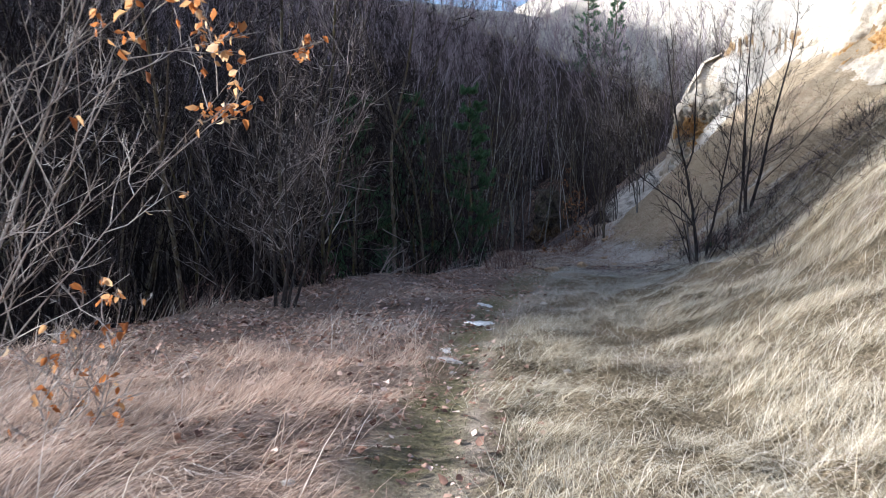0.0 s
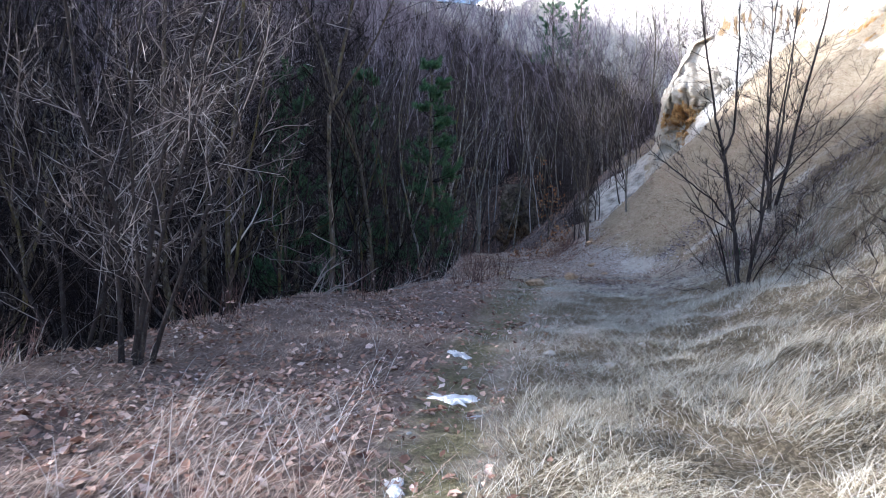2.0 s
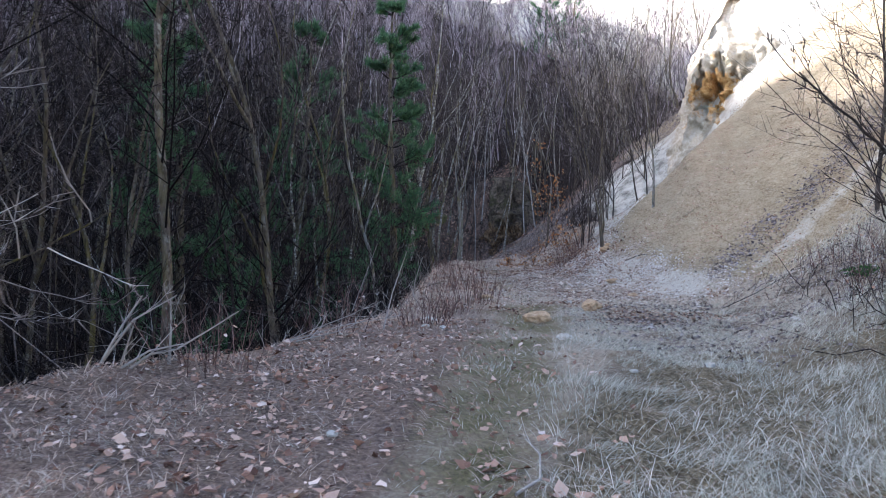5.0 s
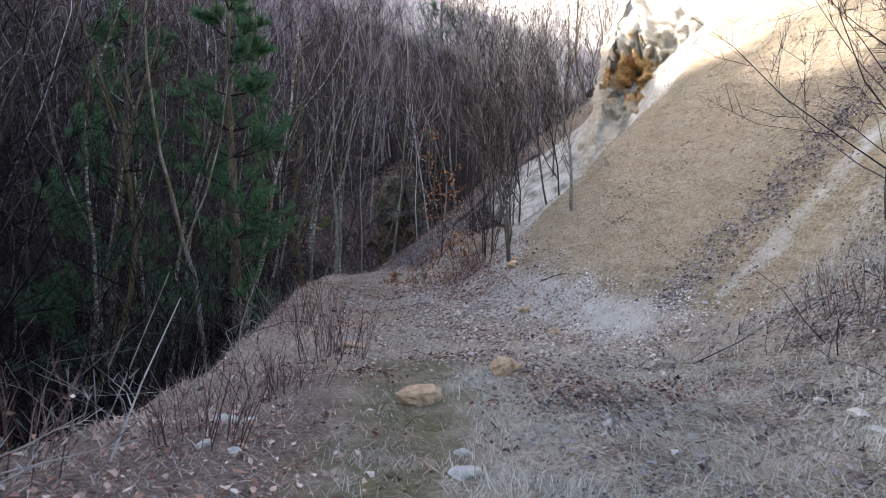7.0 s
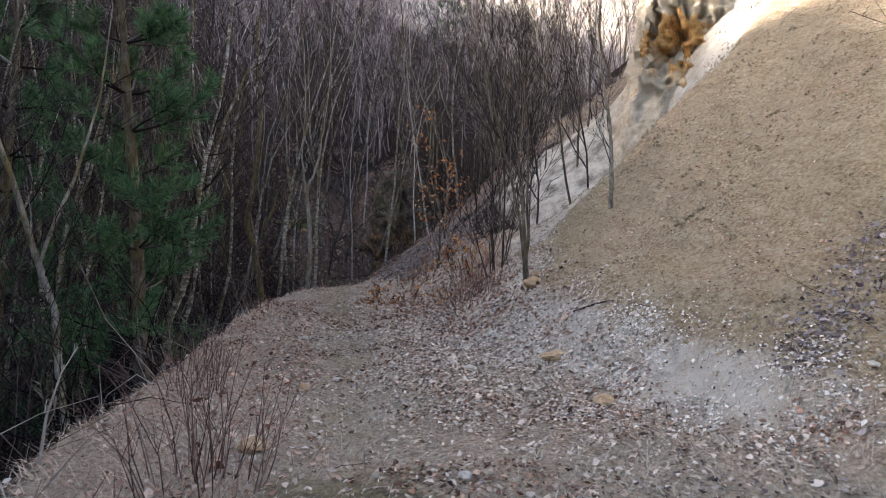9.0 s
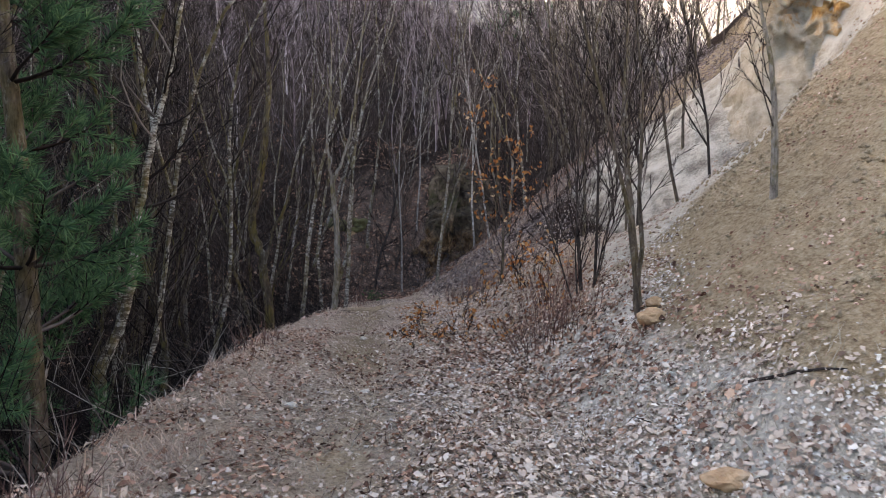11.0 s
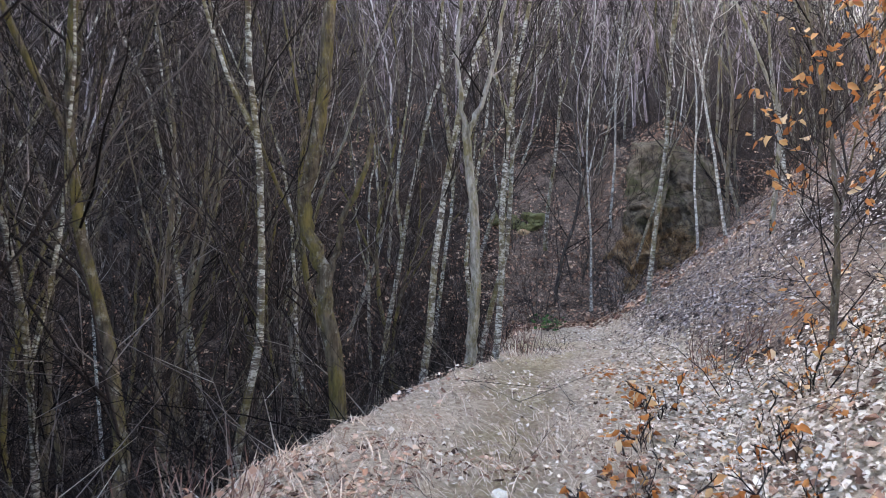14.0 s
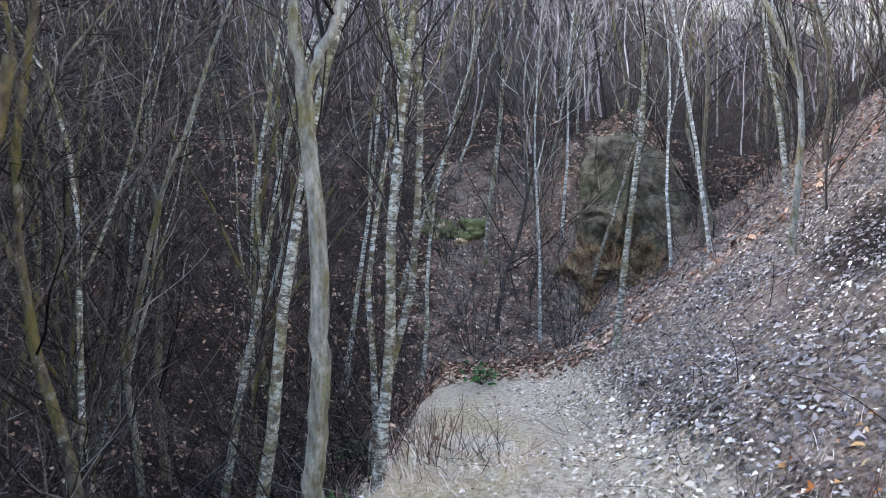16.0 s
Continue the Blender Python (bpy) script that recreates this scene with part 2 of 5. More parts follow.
SHOOT = twig_material("red_shoot", [(0.0, (0.06, 0.035, 0.03)), (0.6, (0.16, 0.095, 0.08)), (1.0, (0.36, 0.25, 0.21))])
def cliff_material(name, stops, moss=0.0, iron=((0.09, 0.048, 0.022), (0.4, 0.215, 0.075), (0.58, 0.38, 0.17), (0.66, 0.53, 0.36))):
    k = Mat(name, 0.95, 0.1)
    v = k.coords()
    a, b = k.noise(1.1, 8, 0.7, v), k.noise(7, 8, 0.75, v)
    c = k.ramp(k.math('ADD', k.math('MULTIPLY', a, 0.5), k.math('MULTIPLY', b, 0.5)), stops)
    if moss:
        c = k.mix(k.ramp(k.noise(1.6, 7, 0.75, v), [(0.5, 0.0), (0.6, moss)]), c, (0.075, 0.075, 0.03))
    o = k.ramp(b, list(zip((0.3, 0.46, 0.62, 0.78), iron)))
    m = k.math('ADD', k.attr("ochre"), k.math('MULTIPLY', k.math('SUBTRACT', a, 0.5), 2.4))
    c = k.mix(k.ramp(m, [(0.34, 0.0), (0.54, 1.0)]), c, o)
    k.colour(c).bump(k.math('ADD', b, k.math('MULTIPLY', k.noise(40, 5, 0.7, v), 0.4)), 1.0, 0.08)
    return k.m


CLIFF = cliff_material("cliff_sandstone", [(0.36, (0.27, 0.215, 0.15)), (0.46, (0.47, 0.4, 0.3)), (0.58, (0.6, 0.535, 0.43)), (0.72, (0.71, 0.66, 0.57))])
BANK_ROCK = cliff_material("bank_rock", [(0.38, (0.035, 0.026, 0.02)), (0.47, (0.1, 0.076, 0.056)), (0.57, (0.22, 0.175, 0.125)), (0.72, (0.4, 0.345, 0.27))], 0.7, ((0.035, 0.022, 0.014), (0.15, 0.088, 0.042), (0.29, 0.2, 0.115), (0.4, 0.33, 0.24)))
STONE = stone_material("yellow_stone", [(0.3, (0.26, 0.16, 0.085)), (0.55, (0.47, 0.33, 0.2)), (0.75, (0.62, 0.49, 0.36))], 9)
SAND_CLOD = stone_material("sand_clod", [(0.3, (0.24, 0.18, 0.115)), (0.5, (0.38, 0.305, 0.2)), (0.7, (0.52, 0.445, 0.335))], 20)
WHITE_STONE = stone_material("white_stone", [(0.3, (0.4, 0.36, 0.3)), (0.7, (0.65, 0.62, 0.56))], 12)
SNOW = stone_material("old_snow", [(0.3, (0.6, 0.57, 0.53)), (0.6, (0.9, 0.87, 0.82))], 14)


# ---- numbers: noise and the lie of the land ----
def value_noise(x, y, seed=0):
    xi, yi = np.floor(x).astype(np.int64), np.floor(y).astype(np.int64)
    xf, yf = x - xi, y - yi
    u, v = xf * xf * (3 - 2 * xf), yf * yf * (3 - 2 * yf)

    def cell(a, b):
        n = (a * 374761393 + b * 668265263 + seed * 974634777) & 0x7fffffff
        n = ((n ^ (n >> 13)) * 1274126177) & 0x7fffffff
        return ((n ^ (n >> 16)) & 0xffff) / 65535.0
    a, b, c, d = cell(xi, yi), cell(xi + 1, yi), cell(xi, yi + 1), cell(xi + 1, yi + 1)
    return (a * (1 - u) + b * u) * (1 - v) + (c * (1 - u) + d * u) * v - 0.5


def fbm(x, y, octaves=4, seed=0):
    out, amp = 0.0, 1.0
    for o in range(octaves):
        out = out + amp * value_noise(x * 2 ** o, y * 2 ** o, seed + o)
        amp *= 0.5
    return out


def sm(a, b, x):
    t = np.clip((x - a) / (b - a), 0, 1)
    return t * t * (3 - 2 * t)


def smax(a, b, k):
    h = np.clip(0.5 + 0.5 * (a - b) / k, 0, 1)
    return b + (a - b) * h + k * h * (1 - h)


STATION = np.array([-10.0, 0.0, 5.0, 9.0, 12.0, 14.0, 16.0, 18.0, 20.0, 23.0, 26.0, 30.0, 31.5, 33.0, 36.0, 45.0, 60.0])
PATH_Z = np.array([-0.1, 0.03, 0.13, 0.29, 0.48, 0.57, 0.6, 0.6, 0.58, 0.62, 0.74, 0.86, 0.8, 0.6, 0.5, -0.5, -0.5])
LEFT_EDGE = np.array([-6.0, -6.0, -5.2, -4.2, -2.8, -1.9, -0.7, 0.5, 1.2, 1.5, 1.8, 2.5, 3.15, 3.05, 3.0, 2.5, 2.0])
RIGHT_TOE = np.array([1.0, 1.3, 1.7, 2.4, 3.2, 3.8, 4.4, 5.1, 5.6, 4.8, 4.6, 4.5, 4.42, 4.35, 4.35, 4.6, 6.0])
TOE_RISE = np.array([0.4, 0.4, 0.4, 0.42, 0.4, 0.4, 0.42, 0.48, 0.62, 0.82, 0.86, 0.84, 0.8, 0.75, 0.86, 0.8, 0.6])
BANK_RISE = np.array([0.75, 0.8, 0.85, 0.85, 0.85, 0.85, 0.85, 0.85, 0.85, 0.84, 0.86, 0.95, 0.9, 0.83, 0.86, 0.82, 0.6])


def path_x(y):
    return np.interp(y, [-10, 0, 4, 7.3, 10, 14.5, 18, 21, 26, 31, 60], [-0.5, -0.3, -0.2, 0.1, 0.6, 1.75, 2.7, 3.1, 3.4, 3.4, 3.8])


def land(x, y, rough=True):
    x, y = np.asarray(x, float), np.asarray(y, float)
    zp, xl, xr = np.interp(y, STATION, PATH_Z), np.interp(y, STATION, LEFT_EDGE), np.interp(y, STATION, RIGHT_TOE)
    s1, s2 = np.interp(y, STATION, TOE_RISE), np.interp(y, STATION, BANK_RISE)
    wob = 0.35 * fbm(x * 0.3 + 7, y * 0.3, 3, 3)
    # right bank: a gentle toe, then a steep bank
    d = np.maximum(0, x - xr + wob)
    r = s1 * d * d / (d + 0.5) + (s2 - s1) * np.maximum(0, d - 2.2)
    top = np.interp(y, [-10, 5, 12, 20, 31, 36, 45], [6, 6.5, 8, 10, 9.0, 8.0, 7.0])
    r = np.where(r > top, top + (r - top) * 0.25, r)
    # dip behind the crest of the sand fan, and the cliff above it
    r = r - 1.15 * np.exp(-((y - 29.3) / 1.5) ** 2) * sm(1.2, 3.2, d) * (1 - sm(5.0, 6.2, d))
    xc = np.interp(y, [8, 14, 20, 26, 28, 29, 30, 31, 33, 36], [15.5, 14.5, 13.6, 13.4, 13.0, 12.0, 11.4, 11.8, 13.6, 16.0])
    face = sm(0.0, 2.2, x - xc + 1.3 * fbm(x * 0.45, y * 0.45, 5, 11))
    face = face + 0.07 * fbm(x * 0.9, y * 0.9, 4, 31) * sm(-1, 1, x - xc)
    r = r + 7.0 * face * sm(9, 19, y) * (1 - sm(30.5, 35.0, y))
    # left side: the gully, then the wooded hill
    e = np.maximum(0, xl - x + wob)
    g = -3.4 * (1 - np.exp(-e / 3.2)) - 0.1 * e * np.exp(-e / 4)
    # u follows the sun's azimuth: hill height is shaped by it to cast shade
    u = y + 0.268 * x
    hill_x = 0.68 * np.maximum(0, e - 6.5) * (0.16 + 0.84 * sm(7.5, 17, u))
    cap = 30.5 + 0.9 * np.maximum(0, u - 25.5)
    hill_x = np.where(hill_x > cap, cap + 0.08 * (hill_x - cap), hill_x)
    z = zp + r + g + hill_x
    # the hill ahead that closes the gully
    q = (y - 39.8) * 0.95 - (x - 4) * 0.3
    ahead = 0.44 * q + 0.38 * np.clip(q, 0, 6)
    ahead = np.minimum(ahead, 52 + 6 * (1 - sm(12, 46, x)) + 0.03 * ahead)
    z = smax(z, -0.5 + ahead, 0.8)
    scarp = sm(0, 2.6, y - 41.5 + 0.5 * fbm(x * 1.1, y * 1.1, 3, 81)) * (1 - sm(45.5, 49, y)) * sm(4.4, 5.6, x) * (1 - sm(7.6, 9.0, x))
    z = z + 1.5 * scarp + (0.9 * fbm(x * 0.55, y * 0.55, 4, 83) - 0.1) * sm(38, 41, y) * (1 - sm(60, 75, y))
    # far slope on the sunny side
    w = (x - 28) * 0.75 + (y - 70) * 0.35
    far = 1.0 * w
    far = np.minimum(far, 140 + 0.05 * far) - 30 * (1 - sm(45, 90, y + x * 0.4))
    z = smax(z, far, 3.0)
    if rough:
        near = np.exp(-np.maximum(0, np.abs(y - 18) - 28) / 20)
        amt = 0.10 + 0.22 * sm(0.3, 3, d) + 0.25 * sm(0.5, 3, e)
        z = z + amt * fbm(x * 0.7, y * 0.7, 4, 21) + 0.05 * fbm(x * 3.1, y * 3.1, 3, 5) * near
        trod = np.exp(-((x - path_x(y)) / 0.45) ** 2)
        # lumps of the slumped sand
        fan = sm(0.8, 2.0, x - xr) * sm(18.5, 20, y) * (1 - sm(27, 29, y))
        z = z + fan * (0.1 * fbm(x * 1.5, y * 2.4, 4, 53) - 0.05 * np.abs(fbm(x * 2.2, y * 2.6, 3, 55)))
        # tussocks under the long grass
        tus = np.clip(fbm(x * 2.6 + 0.8 * fbm(y * 1.1, x * 1.1, 2, 45), y * 3.0, 2, 47) + 0.08, 0, 1)
        z = z + 0.17 * tus * sm(0.7, 1.5, x - path_x(y)) * (1 - sm(11, 15, y)) * sm(-4, 0, y)
        z = z - 0.06 * trod + 0.09 * fbm(x * 1.7, y * 1.7, 3, 41) * (1 - trod) * (1 - sm(14, 18, y)) * sm(-6, -1, y)
    return z


def ease(a, b, n, power=1.7):
    return a + (b - a) * (np.linspace(0, 1, n) ** power)


def link(name, data, material, parent=None):
    ob = new(name, data)
    if material:
        data.materials.append(material)
    if parent is not None:
        ob.parent = parent
    return ob


def mesh_from(name, verts, faces, smooth=False):
    me = bpy.data.meshes.new(name)
    me.from_pydata([tuple(v) for v in verts], [], [tuple(f) for f in faces])
    me.update()
    if smooth:
        me.shade_smooth()
    return me


def mesh_fast(name, verts, loops, sides):
    """Verts (n,3), faces all with the same count of sides, indices flat."""
    me = bpy.data.meshes.new(name)
    n = len(loops) // sides
    me.vertices.add(len(verts))
    me.vertices.foreach_set("co", np.asarray(verts, np.float32).ravel())
    me.loops.add(len(loops))
    me.loops.foreach_set("vertex_index", np.asarray(loops, np.int32))
    me.polygons.add(n)
    me.polygons.foreach_set("loop_start", np.arange(0, n * sides, sides, dtype=np.int32))
    me.update(calc_edges=True)
    return me


# ---- the ground, one sheet ----
def build_ground():
    xs = np.concatenate([-ease(9, 420, 46)[::-1][:-1], np.arange(-9, 17, 0.16), ease(17, 420, 46)])
    ys = np.concatenate([-ease(3, 300, 22)[::-1][:-1], np.arange(-3, 47, 0.16), ease(47, 520, 66)])
    X, Y = np.meshgrid(xs, ys)
    Z = land(X, Y)
    nx, ny = len(xs), len(ys)
    i = np.arange(nx * ny).reshape(ny, nx)
    loops = np.stack([i[:-1, :-1], i[:-1, 1:], i[1:, 1:], i[1:, :-1]], -1).reshape(-1)
    me = mesh_fast("ground", np.stack([X, Y, Z], -1).reshape(-1, 3), loops, 4)
    me.shade_smooth()
    xl, xr = np.interp(Y, STATION, LEFT_EDGE), np.interp(Y, STATION, RIGHT_TOE)
    trod = np.exp(-((X - path_x(Y)) / (0.55 + 0.35 * sm(12, 16, Y))) ** 2)
    straw = (1 - sm(12, 19, Y - 0.9 * np.maximum(0, X - 5))) * sm(-0.6, 0.6, X - path_x(Y)) * (1 - 0.8 * trod)
    straw = np.maximum(straw, 0.62 * np.exp(-((X - path_x(Y)) / 0.55) ** 2) * sm(25, 27, Y) * (1 - sm(31, 32, Y)))
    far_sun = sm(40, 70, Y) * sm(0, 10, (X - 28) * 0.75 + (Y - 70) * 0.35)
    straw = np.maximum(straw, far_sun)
    rust = (1 - sm(16, 24, Y)) * (1 - sm(-0.8, 0.4, X - path_x(Y))) * sm(-1.5, 0.5, X - xl) * 0.75
    # shelf fades to dark soil under grass and bank leaves, painting shaded gaps
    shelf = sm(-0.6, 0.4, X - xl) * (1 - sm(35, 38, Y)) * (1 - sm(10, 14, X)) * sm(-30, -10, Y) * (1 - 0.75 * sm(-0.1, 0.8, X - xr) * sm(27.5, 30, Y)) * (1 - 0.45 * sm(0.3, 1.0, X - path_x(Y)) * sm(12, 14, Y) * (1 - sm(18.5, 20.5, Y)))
    rust = np.maximum(rust, 0.5 * sm(36, 39, Y) * (1 - sm(44, 50, Y)) * sm(0.5, 2.8, X) * (1 - sm(9, 13, X)))
    rust = np.maximum(rust, 0.62 * sm(-0.1, 0.8, X - xr) * sm(27.5, 30, Y) * (1 - sm(42, 48, Y)) * (1 - sm(10, 13, X)) * (1 - sm(1.6, 2.6, X - xr) * (1 - sm(32.5, 34.5, Y))))
    rust = np.maximum(rust, 0.36 * sm(23, 28, Y) * (1 - sm(60, 75, Y)) * sm(-24, -10, X) * (1 - sm(0, 2, X - xl)))
    moss = trod * (1 - sm(19.5, 22, Y)) * 0.62
    moss = np.maximum(moss, 0.5 * np.exp(-((X - path_x(Y)) / 0.38) ** 2) * sm(25.5, 27, Y) * (1 - sm(30.6, 32, Y)))
    sand = sm(0.35, 1.5, X - xr - 0.5 * sm(24.6, 26, Y)) * sm(18.6, 19.9, Y + 0.05 * (X - 7)) * (1 - sm(26.6, 28.2, Y - 0.28 * (X - 6)))
    sand = np.maximum(sand, 0.5 * np.exp(-((X - path_x(Y)) / 0.5) ** 2) * sm(18, 21, Y) * (1 - sm(34, 37, Y)))
    sand = np.maximum(sand, sm(8.6, 10.2, X) * sm(13, 18, Y) * (1 - sm(34, 37, Y)))
    hollow = np.exp(-(((X - 3.45) / 0.8) ** 2 + ((Y - 32.4) / 2.0) ** 2))
    sand = np.maximum(sand, 0.9 * hollow)
    crest = 0.85 * np.exp(-((Y - 27.0 - 0.22 * (X - 6)) / 0.75) ** 2) * sm(0.8, 2.0, X - xr)
    upper = sm(12, 18, Y) * (1 - sm(33, 37, Y)) * sm(7.4, 9.2, Z - 0.1 * (27 - Y))
    pale = np.clip(np.maximum.reduce([crest, upper, 0.46 * hollow, 0.46 * sm(0, 1, X - 7) * np.exp(-((Y - 19.6) / 0.8) ** 2)]), 0, 1)
    chalk = sm(-0.3, 0.45, X - xr) * (1 - sm(0.75, 1.3, X - xr - 0.5 * sm(24.2, 26, Y))) * sm(18.8, 21, Y) * (1 - sm(25.6, 27, Y))
    band = np.exp(-((Y - 20.35 - 0.12 * (X - 7)) / 0.3) ** 2) * sm(6.4, 7.0, X) * (1 - sm(9.5, 11, X))
    pale = np.maximum.reduce([pale, 0.66 * chalk, 0.55 * band])
    pale = np.maximum(pale, 0.58 * sm(1.8, 3.2, X - xr) * sm(27, 28, Y) * (1 - sm(32.5, 34.5, Y)))
    # far slope lightened over its straw: bright sunlight is put into the colour
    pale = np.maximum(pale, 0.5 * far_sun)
    och = 0.62 * np.exp(-((Z - 8.3 - 0.15 * (Y - 22)) / 0.9) ** 2) * sm(9, 11, X) * sm(16, 20, Y) * (1 - sm(33, 36, Y))
    bank = np.exp(-(((X - 6.5) / 1.3) ** 2 + ((Y - 42.3) / 0.7) ** 2))
    och = np.maximum(och, 0.52 * bank)
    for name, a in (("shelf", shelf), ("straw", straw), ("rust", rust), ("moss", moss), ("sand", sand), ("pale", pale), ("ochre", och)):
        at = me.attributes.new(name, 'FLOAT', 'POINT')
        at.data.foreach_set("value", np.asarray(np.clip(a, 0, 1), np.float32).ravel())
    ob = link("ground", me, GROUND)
    tagged(ob, "earth path, dry grass and pale sand slope in a wooded gully", "ground", kind="structure")


build_ground()


# ---- plant builders ----
class Geo:
    """Gathers tubes, blades and leaves into one mesh of triangles."""
    def __init__(self):
        self.v, self.f, self.n = [], [], 0

    def add(self, verts, tris):
        self.v.append(np.asarray(verts, float))
        self.f.append(np.asarray(tris, np.int64) + self.n)
        self.n += len(verts)

    def tube(self, pts, radii, sides=4):
        pts, radii = np.asarray(pts, float), np.asarray(radii, float)
        d = np.gradient(pts, axis=0)
        d /= np.linalg.norm(d, axis=1)[:, None] + 1e-9
        ref = np.array([0.0, 0.0, 1.0]) if abs(d[0, 2]) < 0.8 else np.array([1.0, 0.0, 0.0])
        u = np.cross(d, ref)
        u /= np.linalg.norm(u, axis=1)[:, None] + 1e-9
        w = np.cross(d, u)
        a = np.linspace(0, 2 * np.pi, sides, endpoint=False)
        ring = pts[:, None] + radii[:, None, None] * (np.cos(a)[None, :, None] * u[:, None] + np.sin(a)[None, :, None] * w[:, None])
        k = len(pts)
        i = np.arange(k * sides).reshape(k, sides)
        j = np.roll(i, -1, axis=1)
        q = np.stack([i[:-1], j[:-1], j[1:], i[1:]], -1).reshape(-1, 4)
        self.add(ring.reshape(-1, 3), np.concatenate([q[:, :3], q[:, [0, 2, 3]]]))

    def arrays(self):
        return np.concatenate(self.v), np.concatenate(self.f)

    def mesh(self, name, smooth=True):
        v, f = self.arrays()
        me = mesh_fast(name, v, f.ravel(), 3)
        if smooth:
            me.shade_smooth()
        return me


def unit(v):
    return v / (np.linalg.norm(v) + 1e-9)


def limb(rng, start, way, length, n=5, up=0.25, wob=0.12):
    """Points of a limb that curves upward and wanders."""
    pts, p, d = [np.array(start)], np.array(start, float), unit(np.array(way, float))
    for _ in range(n - 1):
        d = unit(d + np.array([0, 0, up / n * 2]) + rng.normal(0, wob, 3))
        p = p + d * length / (n - 1)
        pts.append(p)
    return np.array(pts)


def along(pts, f):
    k = f * (len(pts) - 1)
    i = min(int(k), len(pts) - 2)
    return pts[i] + (pts[i + 1] - pts[i]) * (k - i), unit(pts[i + 1] - pts[i])


def side_way(rng, d, angle):
    r = rng.normal(0, 1, 3)
    r = unit(r - d * np.dot(r, d))
    return unit(d * math.cos(angle) + r * math.sin(angle))


def ramify(rng, geo, pts, r, count, length, angle, level, lo=0.15, up=0.2, tips=None, least=0.0036):
    """Side shoots of a limb, and theirs in turn."""
    for _ in range(count):
        f = rng.uniform(lo, 1.0)
        p, d = along(pts, f)
        ln = length * rng.uniform(0.45, 1.1) * (1.15 - 0.6 * f)
        rr = max(least, r * (1 - 0.7 * f) * 0.55)
        if level == 0:
            rr, ln = max(least, min(rr, 0.006)), min(ln, 0.55)
            way = side_way(rng, d, angle * rng.uniform(0.6, 1.3)) + np.array([0, 0, up * 0.6])
            flat = unit(np.cross(way, rng.normal(0, 1, 3))) * rr
            geo.add([p - flat, p + flat, p + way * ln], [(0, 1, 2)])
            if tips is not None:
                tips.append(np.array([p, p + way * ln]))
            continue
        k = 3
        sub = limb(rng, p, side_way(rng, d, angle * rng.uniform(0.6, 1.3)), ln, k, up, 0.16)
        geo.tube(sub, np.linspace(rr, max(0.002, rr * 0.35), k), 3)
        if tips is not None:
            tips.append(sub)
        if level > 0:
            ramify(rng, geo, sub, rr, count + 2, ln * 0.6, angle, level - 1, 0.2, up, tips, least)


def stem_tree(seed, height, radius, stems=1, lean=(0.0, 0.0), spread=0.25, limbs=14, limb_len=1.6, twigs=6, level=1,
              start=0.3, angle=0.7, up=0.35, wander=0.06, tips=None, joints=5, sides=7, thin=(0.0055, 0.0036), sway=0.0, forks=0):
    """Trunk and crown of a bare tree; several stems make a coppiced clump."""
    rng = np.random.default_rng(seed)
    trunks, crown = [], Geo()
    for s in range(stems):
        a = rng.uniform(0, 6.28) + s * 6.28 / max(stems, 1)
        h = height * (1.0 if s == 0 else rng.uniform(0.6, 1.0))
        off = np.array([math.cos(a), math.sin(a), 0]) * (0.0 if stems == 1 else radius * 1.6 * rng.uniform(0.6, 2.2))
        way = np.array([lean[0], lean[1], 1.0]) + (0 if stems == 1 else spread) * np.array([math.cos(a), math.sin(a), 0]) * rng.uniform(0.3, 1.2)
        k = 13 if sway else 9
        pts = limb(rng, off + np.array([0, 0, -0.35]), way, h + 0.35, k, 0.25, wander * 9 / k)
        if sway:
            f = np.linspace(0, 1, k)
            for ax in (0, 1):
                pts[:, ax] += sway * rng.uniform(0.4, 1.0) * np.sin(f * rng.uniform(5, 11) + rng.uniform(0, 6.28)) * np.minimum(1, f * 4) * (1 - 0.4 * f)
        r0 = radius * (1.0 if s == 0 else rng.uniform(0.5, 0.9))
        leaders = [(pts, r0 * (1 - np.linspace(0, 1, k) ** 0.9 * 0.88), 0.0)]
        leaders[0][1][0] *= 1.35
        for _ in range(forks):
            f = rng.uniform(0.18, 0.55)
            p, d = along(pts, f)
            ln = h * (1 - f) * rng.uniform(0.6, 0.95)
            r1 = r0 * (1 - 0.88 * f ** 0.9) * rng.uniform(0.6, 0.85)
            leaders.append((limb(rng, p, side_way(rng, d, rng.uniform(0.3, 0.6)), ln, 8, 0.5, 0.12), r1 * (1 - np.linspace(0, 1, 8) * 0.85), f))
        for line, rad, f0 in leaders:
            t = Geo()
            t.tube(line, rad, sides)
            trunks.append(t)
            n = max(3, int(limbs / stems ** 0.5 * (1 if f0 == 0 else 0.45)))
            for b in range(n):
                f = (start if f0 == 0 else 0.2) + (1 - (start if f0 == 0 else 0.2)) * (b + rng.uniform(0, 1)) / n
                p, d = along(line, min(f, 0.99))
                ln = limb_len * (1.25 - 0.85 * f) * rng.uniform(0.5, 1.2)
                sub = limb(rng, p, side_way(rng, d, angle * rng.uniform(0.7, 1.3)), ln, joints, up, 0.13)
                rr = max(thin[0], rad[1] * (1 - 0.8 * f) * 0.29)
                crown.tube(sub, np.linspace(rr, max(0.0015, rr * 0.25), joints), 4 if joints > 3 else 3)
                if tips is not None:
                    tips.append(sub)
                ramify(rng, crown, sub, rr, twigs, ln * 0.5, angle * 0.9, level, 0.15, up * 0.7, tips, thin[1])
    return trunks, crown


